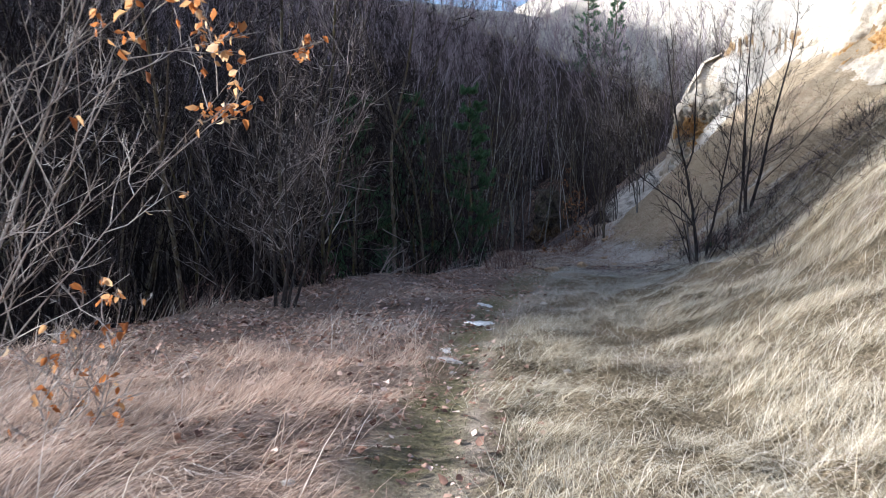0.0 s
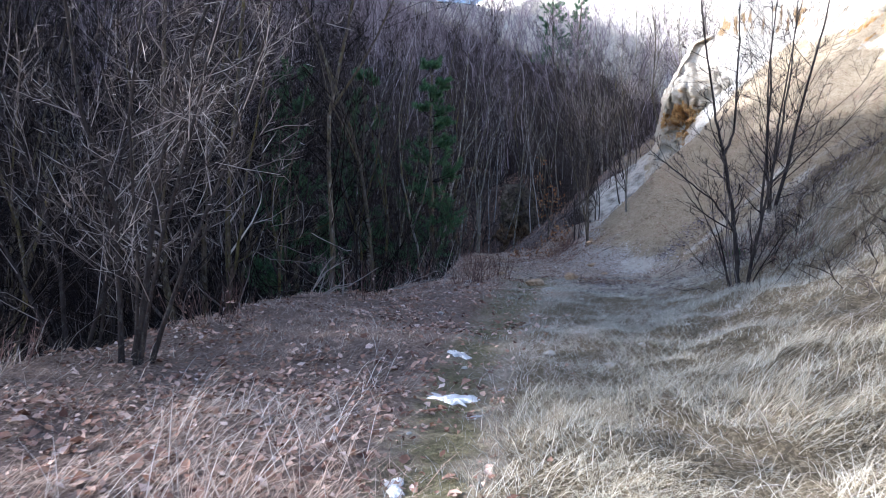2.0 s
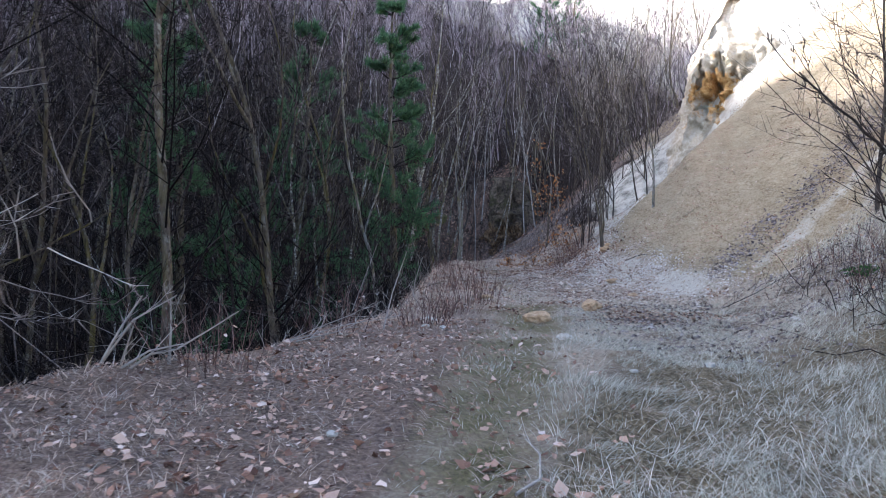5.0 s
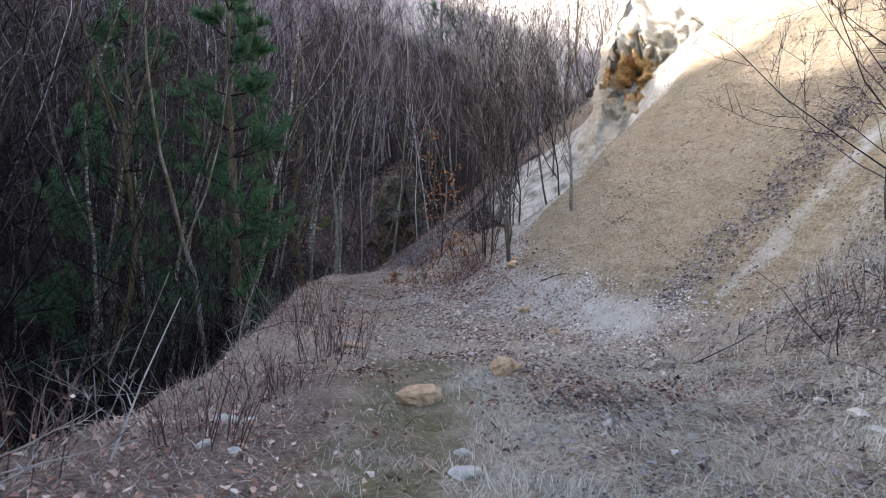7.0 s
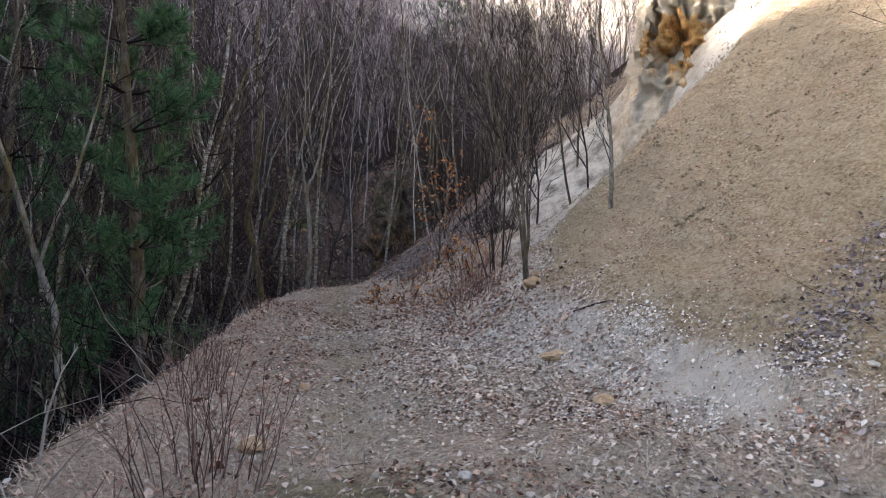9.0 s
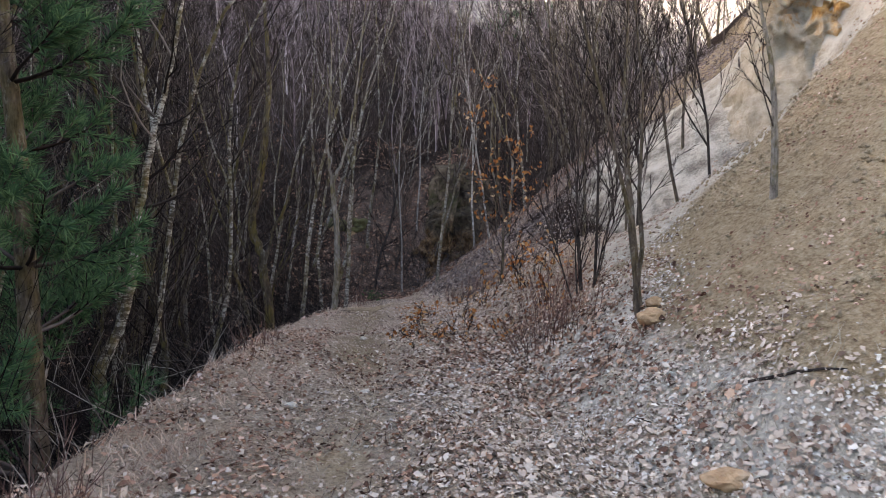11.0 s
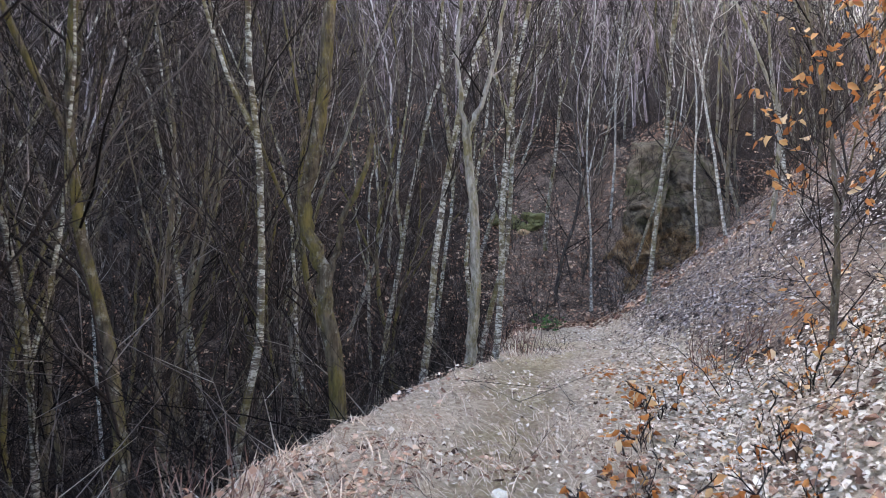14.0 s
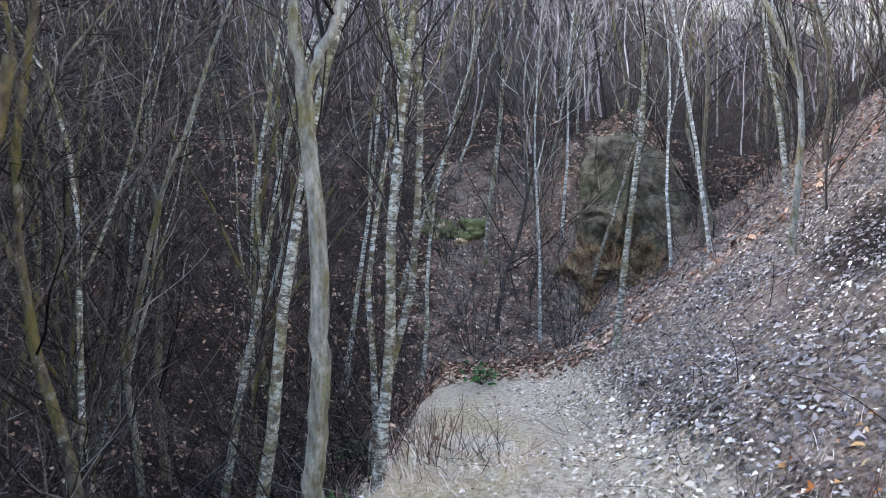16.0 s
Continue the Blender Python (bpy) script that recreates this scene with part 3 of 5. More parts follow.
def tree_thing(name, trunks, crown, bark_mat, twig_mat, label, category, group="", extra=()):
    ob = new(name)
    ob.empty_display_size = 0.3
    for t in trunks:
        link("trunk" if len(trunks) == 1 else "stem", t.mesh("trunk"), bark_mat, ob)
    link("crown", crown.mesh("crown"), twig_mat, ob)
    for nm, g, m in extra:
        link(nm, g.mesh(nm, False), m, ob)
    return tagged(ob, label, category, group)


def put(ob, x, y, turn=0.0, size=1.0, sink=0.05, tip=(0.0, 0.0)):
    ob.matrix_basis = pose(x, y, float(land(x, y)) - sink, tip[0], tip[1], 0) @ pose(0, 0, 0, 0, 0, turn) @ Matrix.Scale(size, 4)
    return ob


def again(ob, x, y, turn=0.0, size=1.0, sink=0.05, tip=(0.0, 0.0)):
    c = copy_thing(ob, pose(0, 0, 0))
    return put(c, x, y, turn, size, sink, tip)


def leaves_on(rng, geo, limbs, count, size=0.06, hang=0.7, outer=1.0):
    """Dead leaves that hang from twigs, folded and curled; outer: the share of the twigs, those that reach farthest out."""
    if outer < 1:
        limbs = sorted(limbs, key=lambda p: -p[-1][0])[:int(len(limbs) * outer)]
    for _ in range(count):
        pts = limbs[rng.integers(len(limbs))]
        p, d = along(pts, rng.uniform(0.3, 1.0))
        leaf(rng, geo, p, size * rng.uniform(0.7, 1.3), hang)


def leaf(rng, geo, p, s, hang=0.7):
    out = unit(np.array([rng.normal(), rng.normal(), -hang * 2 * rng.uniform(0.2, 1.2)]))
    side = unit(np.cross(out, rng.normal(0, 1, 3)))
    nor = np.cross(out, side)
    w, c = s * 0.27, nor * s * rng.uniform(0.05, 0.35)
    v = [p, p + out * s * 0.28 + side * w + c, p + out * s * 0.68 + side * w * 0.85 + c * 0.6, p + out * s + nor * s * rng.uniform(-0.35, 0.35),
         p + out * s * 0.68 - side * w * 0.85 + c * 0.6, p + out * s * 0.28 - side * w + c, p + out * s * 0.5]
    geo.add(v, [(0, 1, 6), (1, 2, 6), (2, 3, 6), (3, 4, 6), (4, 5, 6), (5, 0, 6)])


# ---- woods: single trees near the way ----
forest_rng = np.random.default_rng(77)
KINDS = []


def kind(name, label, category, bark_mat, twig_mat, **kw):
    trunks, crown = stem_tree(**kw)
    ob = tree_thing(name, trunks, crown, bark_mat, twig_mat, label, category, category + "s in the gully wood")
    KINDS.append(ob)
    return ob


birch_a = kind("birch_tree", "slender leafless birch with pale mottled bark", "birch tree", BIRCH, TWIG, seed=1, height=9.5, radius=0.05, lean=(0.06, 0.0), limbs=24, limb_len=1.6, twigs=5, level=1, start=0.28, angle=0.6, wander=0.1, sway=0.16, forks=1)
birch_b = kind("birch_tree", "slender leafless birch with pale mottled bark", "birch tree", BIRCH, TWIG, seed=2, height=8.0, radius=0.042, lean=(-0.1, 0.03), limbs=22, limb_len=1.5, twigs=5, level=1, start=0.25, angle=0.65, wander=0.13, sway=0.20, forks=1)
grey_a = kind("bare_tree", "leafless tree with grey-brown bark and fine twigs", "bare tree", BARK, TWIG, seed=3, height=9.0, radius=0.06, lean=(0.03, 0.02), limbs=24, limb_len=2.2, twigs=5, level=1, start=0.2, angle=0.85, wander=0.08, sway=0.20, forks=2)
grey_b = kind("bare_tree", "crooked leafless tree with mossy grey bark", "bare tree", BARK_GREY, TWIG, seed=4, height=7.5, radius=0.05, lean=(0.1, -0.05), limbs=24, limb_len=1.9, twigs=5, level=1, start=0.2, angle=0.8, wander=0.12, sway=0.26, forks=1)
clump_a = kind("hazel_bush", "many-stemmed leafless bush with long thin shoots", "bush", BARK, TWIG, seed=5, height=6.0, radius=0.032, stems=7, spread=0.3, limbs=18, limb_len=1.5, twigs=4, level=1, start=0.15, angle=0.5, up=0.5)
clump_b = kind("hazel_bush", "low tangled leafless bush of dark stems", "bush", BARK_DARK, TWIG, seed=6, height=3.6, radius=0.02, stems=8, spread=0.55, limbs=14, limb_len=1.1, twigs=4, level=1, start=0.1, angle=0.7, up=0.35)

white_a = kind("birch_tree", "slim white birch with forking pale branches", "birch tree", BIRCH_WHITE, TWIG_MID, seed=10, height=7.0, radius=0.034, limbs=20, limb_len=1.6, twigs=5, level=1, start=0.35, angle=0.6, up=0.5, wander=0.04, sway=0.1, forks=1)
moss_a = kind("bare_tree", "crooked leafless tree with yellow moss on dark bark", "bare tree", BARK_MOSS, TWIG, seed=9, height=7.5, radius=0.05, lean=(0.06, 0.0), limbs=24, limb_len=1.9, twigs=6, level=1, start=0.15, angle=0.85, wander=0.13, sway=0.30, forks=2)
# kinds for the gully, with its shade in their twig colour
shaded_a = kind("bare_tree", "leafless tree with mossy bark in the gully, shade put into its twig colour", "bare tree", BARK, TWIG_DARK_SHADED, seed=7, height=9.0, radius=0.055, lean=(0.03, 0.02), limbs=26, limb_len=2.3, twigs=6, level=1, start=0.12, angle=0.9, wander=0.08, sway=0.24, forks=2)
shaded_b = kind("bare_tree", "thin leafless tree in the gully, shade put into its dark colour", "bare tree", BARK_DARK, TWIG_DARK_SHADED, seed=8, height=7.5, radius=0.04, lean=(-0.04, 0.0), limbs=24, limb_len=2.0, twigs=6, level=1, start=0.1, angle=0.9, wander=0.1, sway=0.26, forks=1)

used = []


def free(x, y, gap):
    if any((x - a) ** 2 + (y - b) ** 2 < gap * gap for a, b in used):
        return False
    used.append((x, y))
    return True


# trees along the gully's edge, placed to fit the camera's view
HERO = [(birch_a, -0.9, 27.9, 200, 0.95, (0, 5)), (birch_b, 1.18, 29.75, 30, 0.95, (0, 3)),
        (birch_b, 2.75, 33.4, 20, 1.0, (0, 5)), (white_a, 4.5, 39.6, 100, 1.0, (0, -1)), (white_a, 6.62, 37.1, 80, 1.0, (0, -8)),
        (birch_a, 3.05, 31.5, 120, 0.8, (0, 4)),
        (moss_a, 1.54, 30.9, 300, 0.9, (0, -2)), (birch_b, 0.6, 27.3, 60, 1.0, (0, 6)), (birch_b, -0.2, 24.6, 160, 1.0, (0, 3)),
        (birch_a, 5.04, 35.3, 10, 0.85, (0, -2)), (grey_b, 6.47, 34.2, 50, 0.8, (0, -8)), (grey_a, 8.3, 37.6, 50, 0.8, (0, -5)), (birch_b, 2.47, 34.6, 210, 1.0, (0, 8)),
        (birch_a, 1.23, 33.3, 70, 0.9, (0, 3)), (moss_a, 1.57, 33.9, 15, 0.7, (0, 9)), (birch_b, 1.0, 32.6, 250, 0.9, (0, 1)),
        (shaded_a, -1.2, 15.8, 80, 1.0, (0, 1)), (shaded_a, -2.9, 14.9, 200, 1.0, (0, -1)), (shaded_b, -3.6, 14.2, 20, 1.1, (0, -2))]
first = set()
for ob, x, y, turn, size, tip in HERO:
    used.append((x, y))
    if ob.name in first:
        again(ob, x, y, turn, size, 0.1, tip)
    else:
        first.add(ob.name)
        put(ob, x, y, turn, size, 0.1, tip)
put(clump_a, -5.4, 11.6, 0, 1.1)
used.extend([(-2.5, 10.6), (-5.4, 11.6), (0.75, 25.0), (0.2, 25.4), (0.9, 24.2), (-1.6, 27.5)])
put(clump_b, -3.6, 12.5, 40, 1.0)
used.append((-3.6, 12.5))

for n in range(1600):
    y = forest_rng.uniform(9, 52)
    edge_x = np.interp(y, STATION, LEFT_EDGE)
    x = edge_x - 0.5 - abs(forest_rng.normal(0, 7.0)) if y < 38 else forest_rng.uniform(-14, 14)
    if len(used) > 270 or (x > -0.5 and y < 13) or (y >= 38 and abs(x - 4.5) < 1.3 and y < 40):
        continue
    if not free(x, y, 0.85):
        continue
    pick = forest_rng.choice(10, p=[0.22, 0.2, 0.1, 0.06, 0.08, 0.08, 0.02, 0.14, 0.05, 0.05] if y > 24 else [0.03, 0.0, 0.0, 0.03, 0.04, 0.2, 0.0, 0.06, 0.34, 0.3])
    # deeper in, more trees become the kinds with shade in their colour
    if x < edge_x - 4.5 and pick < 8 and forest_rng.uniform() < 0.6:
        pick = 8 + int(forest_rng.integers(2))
    if (pick == 5 or pick == 4) and edge_x - x < 0.8:
        pick = 3
    turn, size, tip = forest_rng.uniform(0, 360), forest_rng.uniform(0.7, 1.2), (forest_rng.normal(0, 5), forest_rng.normal(1, 6))
    if math.hypot(x - 0.26, (y - 19.4) * 0.6) > 0.5:      # an open spot at the rim
        again(KINDS[pick], x, y, turn, size, 0.1, tip)

# low dark bushes on the slope ahead
for n in range(40):
    x, y = forest_rng.uniform(-7, 9), forest_rng.uniform(38.5, 47)
    if not (5.2 < x < 7.9 and y < 42.6) and free(x, y, 0.6):
        again(clump_b, x, y, forest_rng.uniform(0, 360), forest_rng.uniform(0.5, 0.9), 0.1, (forest_rng.normal(0, 5), forest_rng.normal(0, 5)))

# slope trees past the sand fan and on the leafy bank
thin_a = kind("bare_tree", "thin grey sapling with a bare twiggy top on the bank", "bare tree", BARK, TWIG_MID, seed=14, height=5.2, radius=0.026, lean=(0.02, 0.0), limbs=20, limb_len=1.2, twigs=5, level=1, start=0.22, angle=0.6, up=0.45, wander=0.08, sway=0.1, forks=1)
thin_b = kind("bare_tree", "thin dark sapling with long bare twigs on the bank", "bare tree", BARK_DARK, TWIG, seed=15, height=4.4, radius=0.022, lean=(0.05, 0.02), limbs=20, limb_len=1.2, twigs=5, level=1, start=0.18, angle=0.6, up=0.45, wander=0.1, sway=0.12, forks=2)
put(thin_a, 6.35, 28.6, 0)
put(thin_b, 6.9, 28.1, 80)
for n in range(300):
    y = forest_rng.uniform(27.6, 50) if n % 2 else forest_rng.uniform(29.5, 38)
    x = forest_rng.uniform(6.0, 16) if n % 2 else forest_rng.uniform(6.4, 11.5)
    toe = np.interp(y, STATION, RIGHT_TOE)
    if (y < 31.5 and x > 8.8) or (y < 34 and x > 10.2) or (31.0 < y < 37 and x < toe + 2.6) or (y > 38 and x < 8.4):
        continue
    if free(x, y, 0.85 if y < 38 else 1.0):
        if y < 36:
            again((thin_a, thin_b)[int(forest_rng.integers(2))], x, y, forest_rng.uniform(0, 360), forest_rng.uniform(0.65, 1.15), 0.1, (forest_rng.normal(0, 4), forest_rng.normal(-3, 4)))
        else:
            again(KINDS[forest_rng.choice([0, 1, 2, 3, 4, 10])], x, y, forest_rng.uniform(0, 360), forest_rng.uniform(0.55, 0.95), 0.1, (forest_rng.normal(0, 3), forest_rng.normal(-3, 3)))


# ---- far woods, one mass ----
def far_woods():
    rng = np.random.default_rng(5)
    templates = []
    for s in range(12):
        near = s < 6
        t, c = stem_tree(seed=50 + s, height=8.5 + (s % 6) * 0.6, radius=0.04 if near else 0.055, limbs=20, limb_len=2.2, twigs=17, level=0, start=0.12, angle=0.8, up=0.4,
                         joints=3, sides=3, wander=0.16, thin=(0.009, 0.006) if near else (0.02, 0.012), sway=0.3)
        templates.append((t[0].arrays(), c.arrays()))
    shaded_wood, hazy_wood = Geo(), Geo()
    made = 0

    def set_tree(pair, x, y, geo):
        a, s = rng.uniform(0, 6.28), rng.uniform(0.6, 1.3)
        for v, f in pair:
            w = v * s
            geo.add(np.stack([w[:, 0] * math.cos(a) - w[:, 1] * math.sin(a) + x, w[:, 0] * math.sin(a) + w[:, 1] * math.cos(a) + y, w[:, 2] + float(land(x, y, False))], -1), f)
    while made < 1900:
        y = 26 + 170 * rng.uniform(0, 1) ** 1.35
        x = rng.uniform(-0.75 * y - 10, 0.38 * y + 6)
        edge_x = float(np.interp(y, STATION, LEFT_EDGE))
        if y < 45 and x > edge_x - 9:
            continue
        if (x - 28) * 0.75 + (y - 70) * 0.35 > 4 and rng.uniform() < 0.75:
            continue
        # nearer trees mostly take the shade-dark copy, farther ones the haze-pale copy
        set_tree(templates[rng.integers(6) + (6 if y > 70 else 0)], x, y, shaded_wood if rng.uniform() < np.interp(y, [40, 60, 85], [0.85, 0.45, 0.1]) else hazy_wood)
        made += 1
    # the wood goes on upslope: mostly unseen trees added to shade the gully
    for _ in range(170):
        x = rng.uniform(-36, -13.5)
        set_tree(templates[rng.integers(6)], x, rng.uniform(8.8, 20) - 0.268 * x, shaded_wood)
    tagged(link("far_woods", shaded_wood.mesh("far_woods"), SHADED_WOOD_TWIGS), "leafless wood on the gully slopes, shade put into its dark colour", "woodland", kind="stuff")
    ob = link("far_woods", hazy_wood.mesh("far_woods"), HAZY_WOOD_TWIGS)
    tagged(ob, "leafless woodland on the gully slopes, haze put into its pale purple-brown", "woodland", kind="stuff")


far_woods()


# ---- the multi-stemmed tree and saplings at the sand slope ----
def shaped_tree(seed, stems, limbs, limb_len, twigs=5, start=0.35, shoots=0, tall=2.0, bare=0.0):
    """A tree by the bends of its stems: each a base and top radius, then its bends as side, depth and height."""
    rng = np.random.default_rng(seed)
    trunks, crown = [], Geo()
    for r0, r1, *bends in stems:
        b = np.array(bends, float)
        f = np.linspace(0, 1, 4 * len(b))
        k = np.linspace(0, 1, len(b))
        pts = np.stack([np.interp(f, k, b[:, i]) for i in range(3)], -1)
        pts[1:-1] = 0.25 * pts[:-2] + 0.5 * pts[1:-1] + 0.25 * pts[2:]
        pts[1:-1] = 0.25 * pts[:-2] + 0.5 * pts[1:-1] + 0.25 * pts[2:]
        pts[2:-1, :2] += rng.normal(0, 0.008, (len(pts) - 3, 2))
        rad = r0 + (r1 - r0) * f ** 0.8
        t = Geo()
        t.tube(pts, rad, 8)
        trunks.append(t)
        n = int(limbs * np.linalg.norm(b[-1] - b[0])) if b[-1, 2] > bare else 0
        for i in range(n):
            g = start + (1 - start) * (i + rng.uniform(0, 1)) / n
            p, d = along(pts, min(g, 0.995))
            ln = limb_len * (1.2 - 0.75 * g) * rng.uniform(0.4, 1.2)
            rr = max(0.005, (r0 + (r1 - r0) * g) * 0.42)
            sub = limb(rng, p, side_way(rng, d, rng.uniform(0.6, 1.1)), ln, 6, 0.35, 0.16)
            crown.tube(sub, np.linspace(rr, 0.0018, 6), 4)
            ramify(rng, crown, sub, rr, twigs, ln * 0.5, 0.65, 1, 0.15, 0.25)
    for _ in range(shoots):
        a = rng.uniform(0, 6.28)
        sub = limb(rng, (0.1 * math.cos(a), 0.1 * math.sin(a), -0.1), (0.35 * math.cos(a), 0.35 * math.sin(a), 1), tall * rng.uniform(0.5, 1.1), 8, 0.1, 0.1)
        crown.tube(sub, np.linspace(0.014, 0.003, 8), 5)
        ramify(rng, crown, sub, 0.012, 9, 0.6, 0.7, 1, 0.3, 0.3)
    return trunks, crown


t, c = shaped_tree(21, [(0.043, 0.009, (0, 0, -0.3), (-0.04, 0, 0.5), (-0.12, 0, 1.1), (-0.24, 0.05, 2.05), (-0.37, 0.05, 2.5), (-0.52, 0.1, 3.6), (-0.64, 0.1, 4.7)),
                        (0.022, 0.007, (-0.24, 0.05, 2.05), (-0.1, 0, 2.42), (-0.07, 0, 3.5), (-0.05, 0, 4.6)),
                        (0.032, 0.006, (0.06, 0, -0.3), (0.2, -0.05, 0.7), (0.37, -0.1, 1.45), (0.58, -0.1, 2.5), (0.73, -0.1, 3.6), (0.8, -0.1, 4.6)),
                        (0.02, 0.006, (-0.1, 0, 0.9), (-0.45, -0.15, 1.3), (-0.95, -0.3, 1.62), (-1.5, -0.4, 2.0)),
                        (0.016, 0.005, (0.4, -0.1, 1.6), (0.75, 0.1, 1.85), (1.15, 0.2, 2.2), (1.4, 0.3, 2.7))], 4.5, 0.9, 4, 0.25, 7, 2.2)
put(tree_thing("bare_tree", t, c, BARK_DARK, TWIG, "dark leafless tree with crooked stems at the foot of the bank", "bare tree"), 5.15, 14.2, 0)
t, c = stem_tree(28, 6.2, 0.05, stems=4, spread=0.3, limbs=44, limb_len=2.5, twigs=6, level=1, start=0.12, angle=0.9, up=0.3, wander=0.07)
put(tree_thing("bare_tree", t, c, BARK_DARK, TWIG, "dark leafless tree with long arching branches on the bank", "bare tree"), 7.95, 18.9, 60)
t, c = stem_tree(22, 5.0, 0.032, stems=4, lean=(0.08, 0), spread=0.16, wander=0.1, limbs=30, limb_len=1.0, twigs=5, level=1, start=0.3, angle=0.55, up=0.5)
put(tree_thing("bare_tree", t, c, BARK, TWIG, "leafless sapling trunks beside the sand slope", "bare tree"), 5.8, 25.05, 0)
t, c = stem_tree(23, 4.2, 0.02, stems=7, spread=0.28, limbs=34, limb_len=0.9, twigs=5, level=1, start=0.15, angle=0.55, up=0.5)
put(tree_thing("hazel_bush", t, c, BARK_DARK, TWIG, "thin many-stemmed bush among fallen leaves", "bush"), 5.75, 26.6, 70)
t, c = stem_tree(24, 2.8, 0.04, lean=(0.05, 0), limbs=12, limb_len=1.1, twigs=4, level=1, start=0.3, angle=0.7, up=0.4)
put(tree_thing("bare_tree", t, c, BARK_GREY, TWIG, "small grey sapling on the sand slope", "bare tree"), 6.87, 25.0, 130)
# tall grey trunk near the end of the way
t, c = shaped_tree(25, [(0.056, 0.038, (0, 0, -0.4), (0.03, 0, 0.1), (0.07, 0, 0.45), (0.11, 0, 0.82), (0.1, 0.03, 1.24), (0.06, 0.05, 1.7), (0.03, 0.05, 2.08)),
                        (0.03, 0.006, (0.03, 0.05, 2.06), (-0.02, 0.05, 2.35), (-0.04, 0.1, 2.9), (0.04, 0.2, 3.8), (0.0, 0.3, 5.2)),
                        (0.033, 0.006, (0.03, 0.05, 2.06), (0.13, 0.05, 2.3), (0.3, 0.1, 2.75), (0.42, 0.15, 3.5), (0.6, 0.1, 5.0))], 3.2, 1.5, 5, 0.2, bare=2.7)
put(tree_thing("bare_tree", t, c, BARK_GREY, TWIG, "smooth pale grey trunk with mossy forks at the path's edge", "bare tree"), 2.9, 30.65, 0)
# the bent mossy tree with a snapped branch beside it
t, c = shaped_tree(29, [(0.068, 0.05, (0.03, 0, -1.2), (0, 0, 0.1), (-0.08, 0, 0.62), (-0.09, 0, 0.82), (-0.19, 0, 1.06), (-0.24, 0, 1.3), (-0.14, 0.03, 1.74), (-0.08, 0.05, 2.2), (-0.04, 0.05, 2.6)),
                        (0.05, 0.012, (-0.04, 0.05, 2.58), (0.05, 0.05, 3.4), (-0.05, 0.1, 4.4), (0.1, 0.1, 5.6)),
                        (0.026, 0.017, (-0.05, 0, 0.75), (0.02, 0, 0.98), (0.08, -0.03, 1.24), (0.25, -0.05, 1.48), (0.31, -0.05, 1.8))], 2.4, 1.6, 5, 0.2, bare=2.7)
put(tree_thing("bare_tree", t, c, BARK_MOSS, TWIG, "bent tree with yellow-brown moss and a snapped side branch", "bare tree"), 2.08, 29.55, 0, 1.0, float(land(2.08, 29.55)) - 0.9)
# the leaning birch beside the young pine
t, c = shaped_tree(63, [(0.062, 0.014, (-0.12, 0, -1.6), (-0.03, 0, -0.4), (0.02, 0, 0.05), (0.2, 0, 0.42), (0.3, 0.02, 0.87), (0.34, 0.03, 1.34), (0.43, 0.05, 1.85), (0.53, 0.06, 2.3), (0.68, 0.08, 2.9), (0.85, 0.1, 4.2), (1.0, 0.1, 6.4)),
                        (0.025, 0.006, (0.48, 0.05, 2.1), (0.36, 0.1, 2.6), (0.3, 0.2, 3.4), (0.35, 0.2, 4.8))], 3.0, 1.5, 5, 0.5)
put(tree_thing("birch_tree", t, c, BIRCH, TWIG, "leaning birch with mottled white and mossy bark", "birch tree"), 1.12, 25.75, 0, 1.0, float(land(1.12, 25.75)) - 0.85)


# trunks at the gully's rim, the first with yellow moss at its foot
t, c = shaped_tree(61, [(0.058, 0.02, (0, 0, -0.4), (0.02, 0, 0.3), (0.06, 0, 1.0), (0.02, 0.05, 2.0), (0.1, 0.1, 3.2), (0.22, 0.1, 4.6), (0.3, 0.1, 6.4)),
                        (0.03, 0.008, (0.05, 0, 0.8), (0.2, -0.05, 1.5), (0.28, 0, 2.4), (0.5, 0, 3.6), (0.62, 0.1, 5.0)),
                        (0.016, 0.004, (0.04, 0, 1.2), (0.5, -0.2, 1.5), (1.1, -0.3, 1.65), (1.75, -0.35, 2.0))], 3.4, 1.6, 5, 0.18)
put(tree_thing("bare_tree", t, c, BARK_MOSS, TWIG_MID, "slim leafless tree with yellow moss at its foot", "bare tree"), -2.45, 14.1, 0)
t, c = shaped_tree(62, [(0.07, 0.025, (0, 0, -0.4), (-0.08, 0, 0.3), (-0.28, 0, 1.1), (-0.34, 0.05, 2.0), (-0.34, 0.1, 3.4), (-0.3, 0.1, 6.5)),
                        (0.03, 0.008, (-0.26, 0, 1.0), (-0.45, 0, 1.7), (-0.75, 0.1, 2.8), (-0.85, 0.2, 4.4))], 3.0, 1.7, 5, 0.2)
put(tree_thing("bare_tree", t, c, BARK, TWIG_MID, "leaning leafless tree with brown bark at the gully's rim", "bare tree"), -2.8, 13.5, 0)


# clump at the rim of the wood; sunlight is put into its pale twigs
for seed, x, y, hh, n in ((26, -2.4, 10.5, 7.5, 9), (27, -3.3, 11.4, 5.5, 7)):
    t, c = stem_tree(seed, hh, 0.03, stems=n - 3, lean=(0.05, 0), spread=0.26, limbs=40, limb_len=1.6, twigs=6, level=1, start=0.15, angle=0.85, up=0.1, wander=0.1)
    put(tree_thing("hazel_bush", t, c, BARK_DARK, TWIG_MID, "tall leafless bush of many thin shoots", "bush"), x, y, 0)


